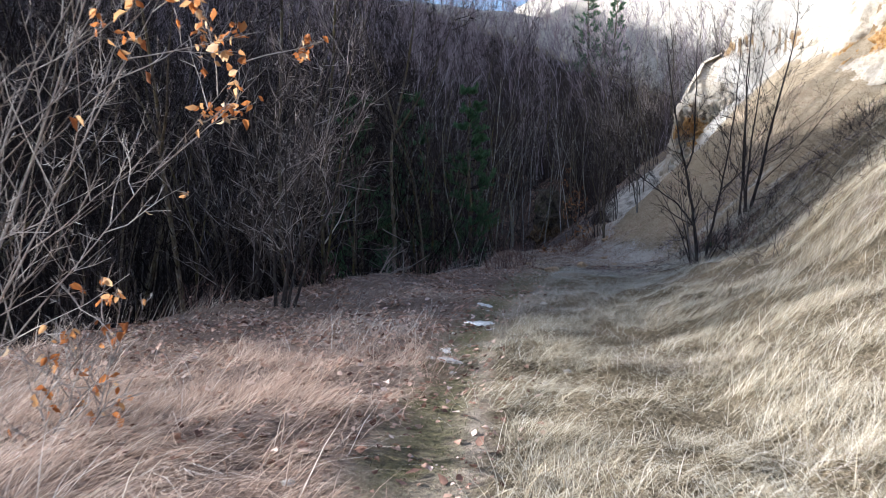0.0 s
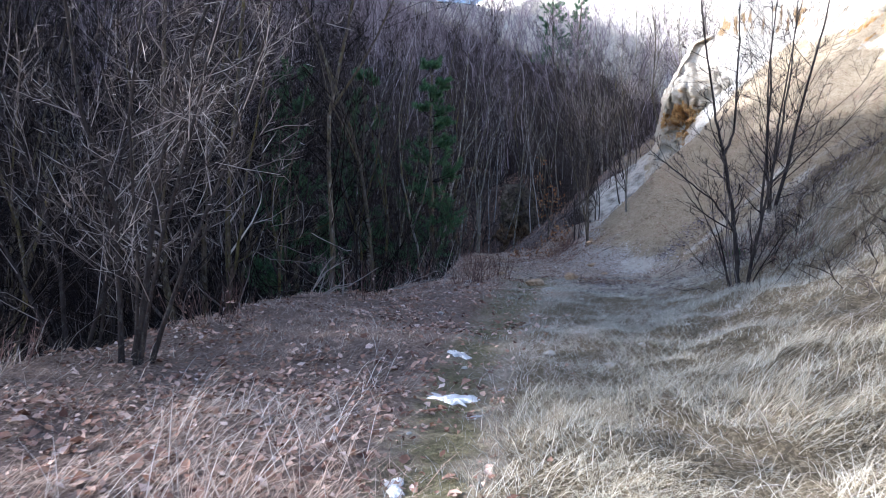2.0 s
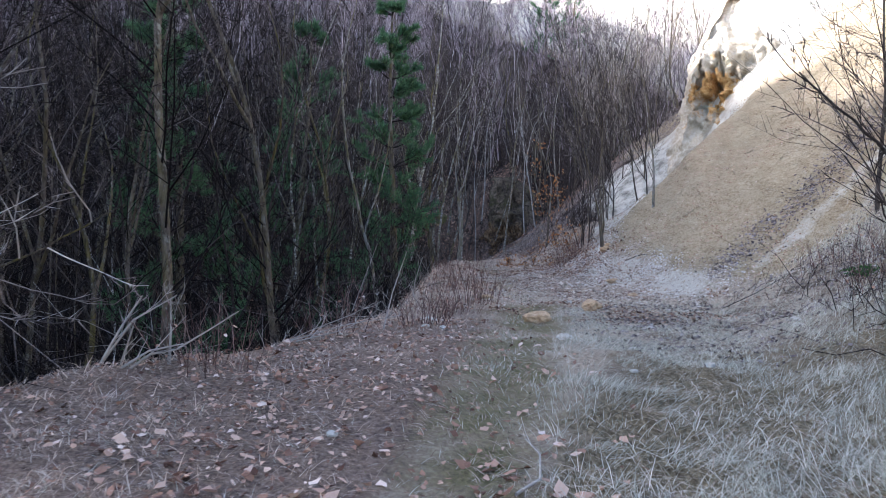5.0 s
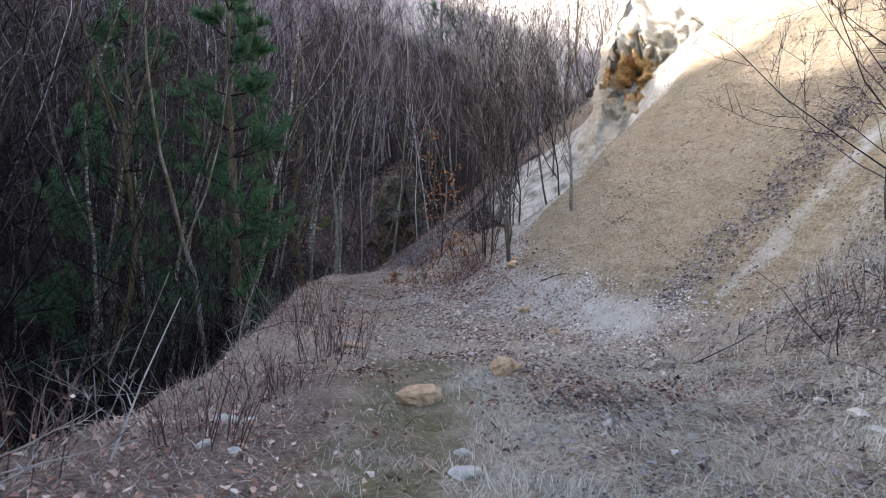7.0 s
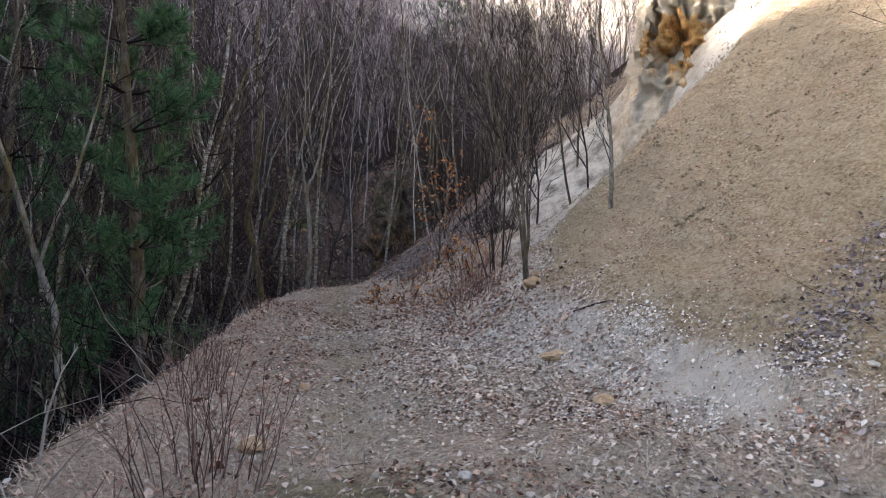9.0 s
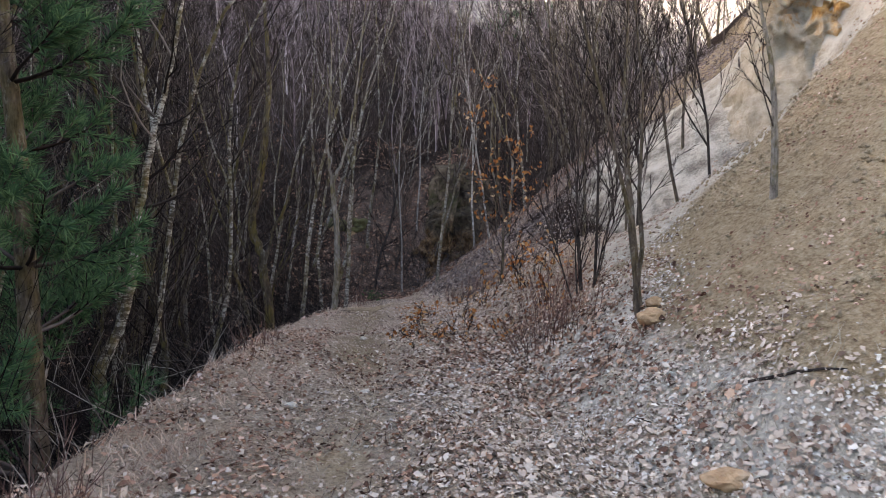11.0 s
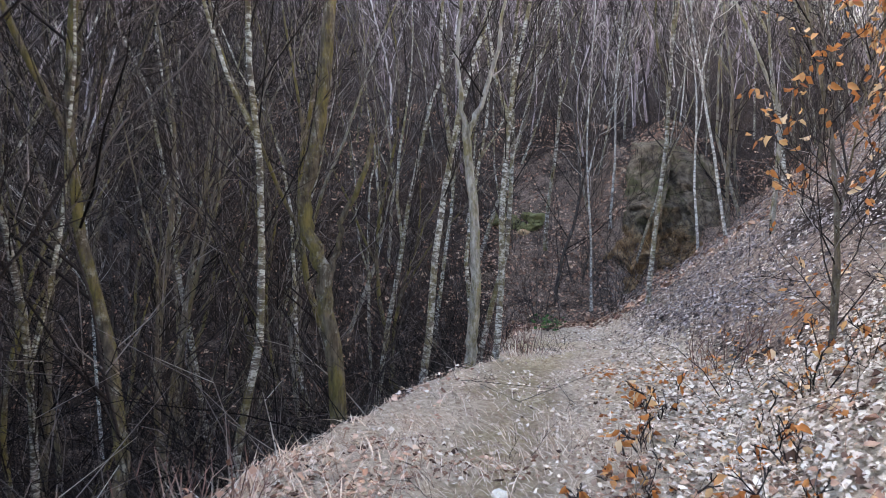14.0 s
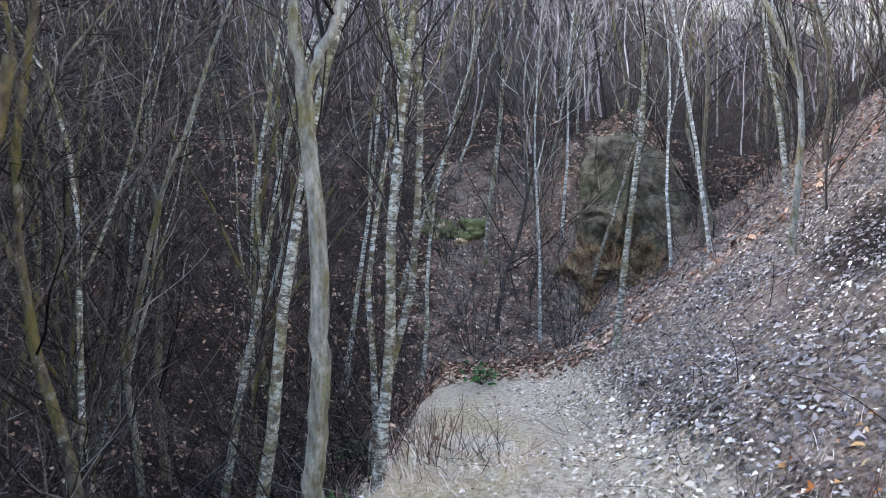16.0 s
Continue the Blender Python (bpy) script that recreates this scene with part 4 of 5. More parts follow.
# ---- beech saplings that keep their dead leaves ----
def beech(seed, height, stems, spread, count, x, y, turn, label, lean=(0, 0), radius=0.025, size=0.06, limb_len=1.0, mats=None, limbs=20, outer=1.0):
    tips = []
    t, c = stem_tree(seed, height, radius, stems=stems, lean=lean, spread=spread, limbs=limbs, limb_len=limb_len, twigs=4, level=1, start=0.2, angle=0.8, up=0.25, tips=tips)
    g = Geo()
    leaves_on(np.random.default_rng(seed), g, tips, count, size, outer=outer)
    return put(tree_thing("beech_sapling", t, c, *(mats or (BARK, TWIG)), label, "beech sapling", extra=[("dead_leaves", g, ORANGE)]), x, y, turn)


beech(31, 3.1, 2, 0.14, 300, 5.3, 29.2, 0, "tall thin beech sapling holding dry orange leaves on the leafy bank", limb_len=1.1)
beech(32, 0.75, 5, 0.7, 190, 5.4, 27.9, 50, "low beech shoots with rusty dead leaves", radius=0.01, limb_len=0.5)
beech(34, 1.0, 4, 0.6, 70, -2.5, 4.7, 20, "low beech shoots with orange leaves in the dry grass", radius=0.008, limb_len=0.6, size=0.075, mats=(TWIG_PALE, TWIG_PALE))
beech(33, 4.6, 4, 0.3, 320, -4.0, 5.2, 0, "arching beech sapling with pale twigs and a few orange leaves", lean=(0.85, 0.05), radius=0.015, limb_len=1.8, size=0.085, mats=(TWIG_PALE, TWIG_PALE), limbs=24, outer=0.3)


for n, (x, y, tall) in enumerate(((3.95, 27.6, 0.28), (4.25, 28.2, 0.32), (4.55, 27.3, 0.35), (4.75, 28.0, 0.3), (4.95, 27.1, 0.42), (5.15, 28.6, 0.45), (4.4, 29.0, 0.3), (5.35, 27.4, 0.5), (4.1, 27.0, 0.25))):
    beech(330 + n, tall, 4, 0.7, 45, x, y, 40 * n, "low beech seedling with curled rusty leaves", radius=0.006, limb_len=0.3, size=0.06, limbs=9)


# ---- pines ----
def pine(seed, height, x, y, label, low=0.1):
    rng = np.random.default_rng(seed)
    trunk, wood, green = Geo(), Geo(), Geo()
    pts = limb(rng, (0, 0, -0.3), (0, 0, 1), height + 0.3, 8, 0.2, 0.03)
    trunk.tube(pts, np.linspace(0.09, 0.015, 8) * height / 6, 7)
    z = low
    while z < 0.97:
        for _ in range(rng.integers(4, 6)):
            p, d = along(pts, z)
            ln = height * 0.16 * (1.05 - z) + 0.3
            sub = limb(rng, p, side_way(rng, d, rng.uniform(1.1, 1.5)), ln * rng.uniform(0.7, 1.1), 5, 0.25, 0.1)
            wood.tube(sub, np.linspace(0.018, 0.004, 5), 4)
            shoots = [sub]
            for _ in range(5):
                q, e = along(sub, rng.uniform(0.35, 1))
                s2 = limb(rng, q, side_way(rng, e, rng.uniform(0.5, 0.9)), ln * 0.35, 3, 0.3, 0.1)
                wood.tube(s2, np.linspace(0.008, 0.003, 3), 3)
                shoots.append(s2)
            for s in shoots:
                for f in np.linspace(0.55 if s is sub else 0.2, 1, 5):
                    q, e = along(s, min(f, 0.999))
                    for _ in range(26):
                        w = side_way(rng, e, rng.uniform(0.4, 1.1)) * rng.uniform(0.09, 0.17)
                        b = unit(np.cross(w, rng.normal(0, 1, 3))) * 0.0055
                        green.add([q - b, q + b, q + w], [(0, 1, 2)])
        z += 0.45 / height * rng.uniform(0.8, 1.2)
    ob = tree_thing("pine_tree", [trunk], wood, BARK, TWIG, label, "pine tree", extra=[("needles", green, NEEDLE)])
    return put(ob, x, y, 0, 1.0, 0.1)


near_pine = pine(41, 6.8, 1.02, 24.85, "young green pine at the edge of the gully")
again(near_pine, -1.6, 27.5, 120, 1.25)
again(near_pine, -2.4, 20.5, 220, 1.1)
again(near_pine, 19, 92, 0, 1.9)
again(near_pine, 24, 100, 90, 1.7)


# ---- grass: blades combed by the wind ----
def blades(name, label, material, spots, heights, seed, width=0.0034, way=0.6, flat=0.9, messy=0.75):
    """Blades of three pieces at the given spots (n,2)."""
    rng = np.random.default_rng(seed)
    n = len(spots)
    x, y = spots[:, 0], spots[:, 1]
    z = land(x, y) - 0.01
    az = way + 2.4 * fbm(x * 0.7 + 40, y * 0.7, 3, 61) + rng.normal(0, messy, n)
    tilt = np.clip(flat + 0.35 * fbm(x * 1.3, y * 1.3, 2, 71) + rng.normal(0, 0.2, n), 0.1, 1.53)
    h = heights * rng.uniform(0.55, 1.2, n)
    d = np.stack([np.cos(az), np.sin(az)], -1)
    e = 0.12
    lean = ((land(x + e * d[:, 0], y + e * d[:, 1], False) - land(x - e * d[:, 0], y - e * d[:, 1], False)) / (2 * e))
    side = np.stack([-d[:, 1], d[:, 0]], -1) * (width * rng.uniform(0.6, 1.4, n))[:, None]
    base = np.stack([x, y, z], -1)

    def at(f, bend):
        t = np.clip(tilt * bend, 0, 1.62)
        run = np.sin(t) * h * f
        return np.concatenate([d * run[:, None], (np.cos(t) * h * f + lean * run)[:, None]], 1)
    m1 = base + at(0.45, 0.9)
    m2 = m1 + at(0.55, 1.15)
    s3 = np.concatenate([side, np.zeros((n, 1))], 1)
    v = np.stack([base - s3, base + s3, m1 - s3 * 0.8, m1 + s3 * 0.8, m2], 1).reshape(-1, 3)
    o = (np.arange(n) * 5)[:, None]
    f = np.concatenate([o + [0, 1, 3], o + [0, 3, 2], o + [2, 3, 4]], 1).ravel()
    me = mesh_fast(name, v, f, 3)
    ob = link(name, me, material)
    return tagged(ob, label, "grass", kind="stuff")


def scatter(seed, n, x0, x1, y0, y1, keep):
    rng = np.random.default_rng(seed)
    p = np.stack([rng.uniform(x0, x1, n), rng.uniform(y0, y1, n)], -1)
    return p[rng.uniform(0, 1, n) < keep(p[:, 0], p[:, 1])]


def tufty(x, y, s=1.6, seed=90):
    return np.clip(0.55 + 1.1 * fbm(x * s, y * s, 3, seed), 0.05, 1)


def ragged(x, y):
    return 0.55 * fbm(x * 1.3 + 9, y * 1.3, 4, 171)


def near_more(y, full=8.0):
    return np.clip(1.15 - np.maximum(0, y - full) / 16, 0.25, 1)


pts = scatter(1, 420000, -0.3, 9.5, 1.0, 17.0, lambda x, y: sm(0.15, 0.8, x - path_x(y) + ragged(x, y)) * tufty(x, y) * near_more(y) * (1 - sm(9, 12.5, y - 1.0 * np.maximum(0, x - 4.2))))
blades("dry_grass", "long pale dry grass lying combed over the bank", GRASS, pts, 0.31 * (1 - 0.3 * sm(8, 13, pts[:, 1])), 11, width=0.0018, way=0.3, flat=1.36, messy=1.15)
pts = scatter(2, 240000, -6.5, 1.2, 1.0, 16.0, lambda x, y: sm(0.1, 0.7, path_x(y) - x + ragged(x, y)) * tufty(x, y, 1.4, 94) * near_more(y) * sm(-0.5, 0.3, x - np.interp(y, STATION, LEFT_EDGE)) * (1 - 0.85 * sm(6, 9, y)))
blades("rusty_grass", "reddish dry grass bent over beside the path", GRASS_RUST, pts, 0.38 * (1 - 0.5 * sm(6.5, 11, pts[:, 1])), 12, width=0.0023, way=0.6, flat=1.36)
pts = scatter(9, 5200, -4.5, 0.2, 3.0, 11.0, lambda x, y: sm(0.2, 0.8, path_x(y) - x) * tufty(x, y, 0.8, 107) ** 2)
blades("long_stalks", "long pale straw stalks leaning over the rusty grass", GRASS_STRAW, pts, 0.75 * (1 - 0.4 * sm(7, 10, pts[:, 1])), 18, width=0.0022, way=0.25, flat=1.1)
pts = scatter(10, 150000, -0.5, 7, 2.0, 17.0, lambda x, y: sm(0.0, 0.6, x - path_x(y)) * tufty(x, y, 0.9, 109) ** 3 * (1 - 0.6 * sm(8, 14, y)))
blades("tangled_grass", "tangled fine dead grass lying every way", GRASS_STRAW, pts, 0.34, 19, width=0.0017, way=3.2, flat=1.45, messy=1.2)
pts = scatter(3, 200000, 0.0, 9.0, 9.0, 21.0, lambda x, y: sm(0.2, 0.9, x - path_x(y)) * tufty(x, y, 1.2, 97) * sm(9.5, 13, y - 0.8 * np.maximum(0, x - 4.2)) * (1 - sm(18.2, 20.6, y)) * (1 - sm(3.0, 4.5, x - np.interp(y, STATION, RIGHT_TOE))))
blades("grey_green_grass", "thin grey-green winter grass in the shade", GRASS_GREY, pts, 0.2, 13, width=0.002, way=1.2, flat=1.3)
pts = scatter(4, 60000, -3, 4.5, 12.0, 33.0, lambda x, y: tufty(x, y, 1.2, 99) * np.exp(-((x - 0.35 - np.interp(y, STATION, LEFT_EDGE)) / 0.6) ** 2))
blades("edge_grass", "pale brown grass along the gully's edge", GRASS_RUST, pts, 0.19, 14, way=2.6, flat=1.28)
pts = scatter(6, 60000, -1.0, 4.2, 2.0, 20.0, lambda x, y: np.exp(-((x - path_x(y)) / 0.4) ** 2) * tufty(x, y, 2.0, 101))
blades("path_moss_grass", "short green grass and moss on the path", MOSS, pts, 0.035, 15, width=0.0025, flat=0.8)


pts = scatter(7, 150000, -4, 6.5, 7.0, 25.0, lambda x, y: tufty(x, y, 1.5, 103) * (1 - 0.85 * sm(0, 0.6, path_x(y) - x)) * sm(-0.2, 0.5, x - np.interp(y, STATION, LEFT_EDGE)) * (1 - sm(0.5, 1.5, x - np.interp(y, STATION, RIGHT_TOE))))
blades("short_grass", "short sparse winter grass over the shelf", GRASS_GREY, pts, 0.13, 16, width=0.002, way=1.0, flat=1.3)


pts = scatter(8, 270000, -4.0, 5.0, 8.5, 33.0, lambda x, y: (0.15 + 0.85 * sm(9.5, 12.5, y)) * tufty(x, y, 1.3, 105) * sm(-0.3, 0.1, x - np.interp(y, STATION, LEFT_EDGE)) * (1 - 0.92 * sm(-0.45, 0.35, x - path_x(y) + ragged(x, y) - 0.5 * sm(25, 28, y))))
blades("straw_grass", "pale pinkish straw grass flattened at the rim", GRASS_PINK, pts, 0.16, 17, width=0.002, way=2.4, flat=1.4)


pts = scatter(55, 46000, 0.5, 6.0, 17.5, 29.0, lambda x, y: sm(-0.2, 0.4, x - np.interp(y, STATION, LEFT_EDGE)) * (1 - sm(0.0, 1.2, x - 0.4 - np.interp(y, STATION, RIGHT_TOE))) * np.clip(3.2 * fbm(x * 2.1, y * 2.1, 3, 177) - 0.15, 0, 1) * (1 - 0.7 * np.exp(-((x - path_x(y)) / 0.45) ** 2)))
blades("brown_tufts", "low brown tufts of dead grass between fallen leaves", GRASS_RUST, pts, 0.12, 22, width=0.0022, way=2.6, flat=1.2, messy=1.1)
pts = scatter(41, 30000, -5, 4, 9.5, 33.0, lambda x, y: np.exp(-((x + 0.05 - np.interp(y, STATION, LEFT_EDGE)) / 0.28) ** 2) * tufty(x, y, 2.0, 151) ** 2)
blades("rim_tufts", "shaggy tufts of bleached grass hanging over the gully's rim", GRASS_STRAW, pts, 0.3, 21, width=0.0024, way=2.9, flat=0.95, messy=1.1)


# ---- fallen leaves ----
def litter(name, label, material, spots, size, seed):
    rng = np.random.default_rng(seed)
    n = len(spots)
    x, y = spots[:, 0], spots[:, 1]
    e = 0.05
    z = land(x, y)
    gx, gy = (land(x + e, y) - z) / e, (land(x, y + e) - z) / e
    nor = np.stack([-gx, -gy, np.ones(n)], -1) + rng.normal(0, 0.26, (n, 3))
    nor /= np.linalg.norm(nor, axis=1)[:, None]
    u = np.cross(nor, rng.normal(0, 1, (n, 3)))
    u /= np.linalg.norm(u, axis=1)[:, None]
    w = np.cross(nor, u)
    s = (size * np.clip(rng.lognormal(-0.08, 0.38, n), 0.4, 2.0))[:, None]
    c = np.stack([x, y, z + 0.008 + rng.uniform(0, 0.022, n)], -1)
    fold = rng.uniform(-0.35, 0.6, (n, 1))

    def rim(du, dw, lift):
        """A point of the torn, curled edge."""
        jag = rng.uniform(0.6, 1.25, (n, 1))
        return c + jag * s * (u * du + w * dw) + nor * s * (fold * lift + rng.normal(0, 0.09, (n, 1)))
    v = np.stack([c + nor * s * rng.normal(0, 0.1, (n, 1)), rim(-0.5, 0.02, 0), rim(-0.1, 0.33, 0.5), rim(0.34, 0.2, 0.4), rim(0.45, -0.14, 0.1), rim(-0.08, -0.34, 0.5)], 1).reshape(-1, 3)
    o = (np.arange(n) * 6)[:, None]
    f = np.concatenate([o + [0, k, k % 5 + 1] for k in range(1, 6)], 1).ravel()
    ob = link(name, mesh_fast(name, v, f, 3), material)
    return tagged(ob, label, "fallen leaves", kind="stuff")


def on_sand(x, y):
    xr = np.interp(y, STATION, RIGHT_TOE)
    d = x - xr + 0.5 * fbm(x * 1.4, y * 1.4, 4, 151)
    fan = sm(0.45, 1.45, d - 0.6 * sm(24.6, 26, y)) * sm(18.9, 19.6, y) * (1 - sm(26.3, 27.5, y - 0.28 * (x - 6)))
    return np.maximum(fan, sm(2.0, 3.0, x - xr) * sm(25.5, 26.5, y) * (1 - sm(32, 34, y)))


pts = scatter(25, 190000, 4.2, 12, 28.5, 42.0, lambda x, y: sm(0.0, 1.0, x - np.interp(y, STATION, RIGHT_TOE)) * sm(29, 32, y) * (1 - on_sand(x, y)) * tufty(x, y, 1.0, 113))
litter("bank_leaves", "grey-brown fallen leaves on the steep bank", LITTER_GREY, pts, 0.035, 35)
pts = scatter(21, 420000, 0.5, 9, 16.0, 37.0, lambda x, y: (1 - 0.84 * sm(0.1, 0.9, x - np.interp(y, STATION, RIGHT_TOE)) * sm(28.5, 31, y)) * sm(18, 24, y) * sm(-0.6, 0.6, x - np.interp(y, STATION, LEFT_EDGE)) * (1 - on_sand(x, y)) * tufty(x, y, 1.0, 111) * (1 - 0.6 * sm(25, 27.5, y) * (1 - sm(3.8, 4.6, x))) * (1 - 0.85 * sm(0.0, 0.8, path_x(y) - x + ragged(x, y)))
              * (1 - 0.75 * np.exp(-((x - path_x(y)) / 0.5) ** 2)) * (1 - 0.9 * np.exp(-(((x - 3.45) / 0.75) ** 2 + ((y - 32.4) / 1.9) ** 2))))
litter("fallen_leaves", "pale brown fallen leaves over the path and bank", LITTER, pts, 0.036 - 0.005 * sm(25, 29, pts[:, 1]), 31)
pts = scatter(26, 190000, 3.2, 8.0, 18.5, 27.5, lambda x, y: sm(-0.9, 0.4, x - np.interp(y, STATION, RIGHT_TOE) + 1.3 * ragged(x, y)) * (1 - on_sand(x - 0.1, y)) * np.clip(0.5 + 2.4 * fbm(x * 2.3, y * 2.3, 4, 173), 0.08, 1) * (1 - sm(26, 27.5, y)) * tufty(x, y, 2.0, 127) * sm(19.3, 21.5, y))
litter("bleached_leaves", "bleached whitish leaves and crumbs at the foot of the sand", LITTER_WHITE, pts, 0.025, 36)
pts = scatter(27, 60000, 5.2, 12, 18.5, 30, lambda x, y: on_sand(x, y) * np.clip(0.1 + 2.2 * fbm(x * 1.1, y * 1.1, 4, 129), 0, 0.5))
litter("sand_debris", "small brown leaf crumbs on the sand slope", LITTER_RED, pts, 0.026, 37)
pts = scatter(28, 17000, 3.6, 6.6, 22.5, 29.0, lambda x, y: np.exp(-(((x - 5.1) / 0.75) ** 2 + ((y - 25.9) / 1.7) ** 2)))
litter("brown_leaves", "dark brown leaves under the thin bush", LITTER_SLOPE, pts, 0.05, 38)
pts = scatter(54, 38000, 0.5, 6.2, 17.5, 28.5, lambda x, y: sm(-0.3, 0.4, x - np.interp(y, STATION, LEFT_EDGE)) * (1 - on_sand(x, y)) * np.clip(0.1 + 2.6 * fbm(x * 1.5, y * 1.5, 4, 175), 0, 1) * (1 - 0.8 * sm(0.2, 1.2, x - np.interp(y, STATION, RIGHT_TOE)) * (1 - sm(23, 24.5, y))))
litter("brown_leaves", "dull brown leaves drifted in patches over the shelf", LITTER_SLOPE, pts, 0.034, 42)
pts = scatter(29, 34000, 6.0, 10.5, 19.5, 23.5, lambda x, y: np.exp(-((y - 20.8 - 0.2 * (x - 6.5)) / 0.34) ** 2) * sm(6.0, 6.6, x) * tufty(x, y, 1.4, 153))
litter("dark_debris", "dark leaf debris along a runnel in the sand", LITTER_GREY, pts, 0.04, 39)
pts = scatter(20, 26000, 3.0, 9.5, 14.5, 20.0, lambda x, y: sm(0.3, 1.0, x - path_x(y)) * tufty(x, y, 1.2, 135) ** 1.5 * sm(14.5, 17, y) * (1 - sm(19, 20, y)))
litter("grey_leaves", "grey dead leaves caught in the shaded grass", LITTER_GREY, pts, 0.04, 41)
pts = scatter(22, 130000, -8, 3, 4.0, 34.0, lambda x, y: (0.9 - 0.55 * sm(0.0, 1.5, x - np.interp(y, STATION, LEFT_EDGE)) * (1 - sm(6, 8.5, y))) * tufty(x, y, 0.9, 117) * (1 - sm(-0.6, 0.2, x - path_x(y))) * (1 - 0.97 * sm(0.1, 1.0, np.interp(y, STATION, LEFT_EDGE) - x)))
blown = scatter(30, 9000, -1.5, 2.6, 2.5, 17.0, lambda x, y: np.exp(-((x - path_x(y) - 0.25) / 0.5) ** 2) * tufty(x, y, 1.4, 133) ** 2)
litter("brown_leaves", "scattered brown leaves along the path", LITTER_RED, blown, 0.055, 40)
pts = pts[np.random.default_rng(3).uniform(0, 1, len(pts)) > 0.35 * sm(11, 14, pts[:, 1])]
litter("brown_leaves", "red-brown fallen leaves under the bushes", LITTER_RED, pts, 0.058 - 0.014 * sm(11, 15, pts[:, 1]), 32)
pts = scatter(23, 80000, -6, 11, 35.5, 50.0, lambda x, y: tufty(x, y, 0.6, 119) * (0.35 + 0.65 * sm(0.5, 2.5, x)))
litter("brown_leaves", "red-brown fallen leaves on the slope ahead", LITTER_SLOPE, pts, 0.075, 33)
pts = scatter(24, 1600, 3.9, 6.0, 26.8, 30.8, lambda x, y: tufty(x, y, 1.2, 123))
litter("orange_leaves", "orange beech leaves below the saplings", ORANGE, pts, 0.045, 34)


# ---- undergrowth: thin dead shoots and brambles ----
def undergrowth(name, label, material, seed, count, x0, x1, y0, y1, keep, length, r=0.004, rise=0.7):
    rng = np.random.default_rng(seed)
    p = scatter(seed, count, x0, x1, y0, y1, keep)
    z = land(p[:, 0], p[:, 1])
    g = Geo()
    for (x, y), zz in zip(p, z):
        a = rng.uniform(0, 6.28)
        rim_x = np.interp(y, STATION, LEFT_EDGE)
        if x < rim_x + 0.2 and x + 1.3 * length * math.cos(a) > rim_x + 0.5:
            a = math.pi - a
        way = (math.cos(a), math.sin(a), rise * rng.uniform(0.3, 2.2))
        sub = limb(rng, (x, y, zz - 0.03), way, length * rng.uniform(0.4, 1.3), 4, -0.2, 0.32)
        g.tube(sub, np.linspace(r, r * 0.3, 4) * rng.uniform(0.6, 1.3), 3)
        for _ in range(2):
            q, d = along(sub, rng.uniform(0.3, 0.95))
            s2 = limb(rng, q, side_way(rng, d, 0.8), length * 0.35, 2, 0.1, 0.15)
            g.tube(s2, np.linspace(r * 0.5, r * 0.2, 2), 3)
    return tagged(link(name, g.mesh(name), material), label, "undergrowth", kind="stuff")


undergrowth("undergrowth", "tangled dead shoots at the end of the path", TWIG, 46, 1300, -0.5, 4.2, 29, 40, lambda x, y: sm(-0.2, 0.6, np.interp(y, STATION, LEFT_EDGE) - x), 1.5)
undergrowth("undergrowth", "tangled dead shoots in the gully", TWIG_DARK_SHADED, 47, 6500, -10, 3.5, 24, 36, lambda x, y: sm(-0.2, 0.6, np.interp(y, STATION, LEFT_EDGE) - x), 1.8, 0.0045, 1.0)
undergrowth("undergrowth", "tangled shoots in the gully, shade put into their dark colour", TWIG_DARK_SHADED, 41, 8500, -11, 2.5, 8, 24, lambda x, y: sm(-0.2, 0.6, np.interp(y, STATION, LEFT_EDGE) - x), 2.0, 0.005, 1.0)
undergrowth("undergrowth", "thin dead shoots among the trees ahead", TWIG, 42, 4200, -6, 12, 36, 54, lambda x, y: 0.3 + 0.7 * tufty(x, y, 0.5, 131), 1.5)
undergrowth("undergrowth", "tangled shoots on the slope ahead, shade put into their dark colour", TWIG_DARK_SHADED, 49, 3600, -8, 10, 37.5, 50, lambda x, y: tufty(x, y, 0.6, 137) ** 2, 1.9, 0.005, 1.2)
undergrowth("undergrowth", "dry stalks along the bank", TWIG, 43, 500, 3.6, 7.5, 24, 38, lambda x, y: sm(-0.4, 0.3, x - np.interp(y, STATION, RIGHT_TOE)) * (1 - on_sand(x, y)), 0.6, 0.003)
undergrowth("dead_stalks", "pale broken stalks at the gully's edge", TWIG_PALE, 44, 600, -4.5, 3, 10, 30, lambda x, y: np.exp(-((x + 0.15 - np.interp(y, STATION, LEFT_EDGE)) / 0.35) ** 2), 1.1, 0.006, 0.9)


undergrowth("fallen_twigs", "small dark twigs lying among fallen leaves", TWIG, 50, 1700, 1.2, 6.5, 17, 32, lambda x, y: sm(0, 0.4, x - np.interp(y, STATION, LEFT_EDGE)) * (1 - on_sand(x, y)) * tufty(x, y, 1.0, 143), 0.3, 0.003, 0.08)
undergrowth("dry_brush", "brown dead brush on the upper bank", TWIG, 51, 4200, 4.5, 10.5, 9, 18.5, lambda x, y: sm(0.3, 2.0, x - np.interp(y, STATION, RIGHT_TOE)) * sm(9, 11.5, y + 0.3 * (x - 5)) * tufty(x, y, 0.7, 145) ** 1.5, 0.7, 0.0055, 1.1)
undergrowth("dry_brush", "pale dead stalks among brush on the upper bank", TWIG_PALE, 52, 500, 4.5, 10.5, 8, 18.5, lambda x, y: sm(0.3, 2.0, x - np.interp(y, STATION, RIGHT_TOE)) * tufty(x, y, 0.7, 147) ** 2, 0.5, 0.003, 0.7)
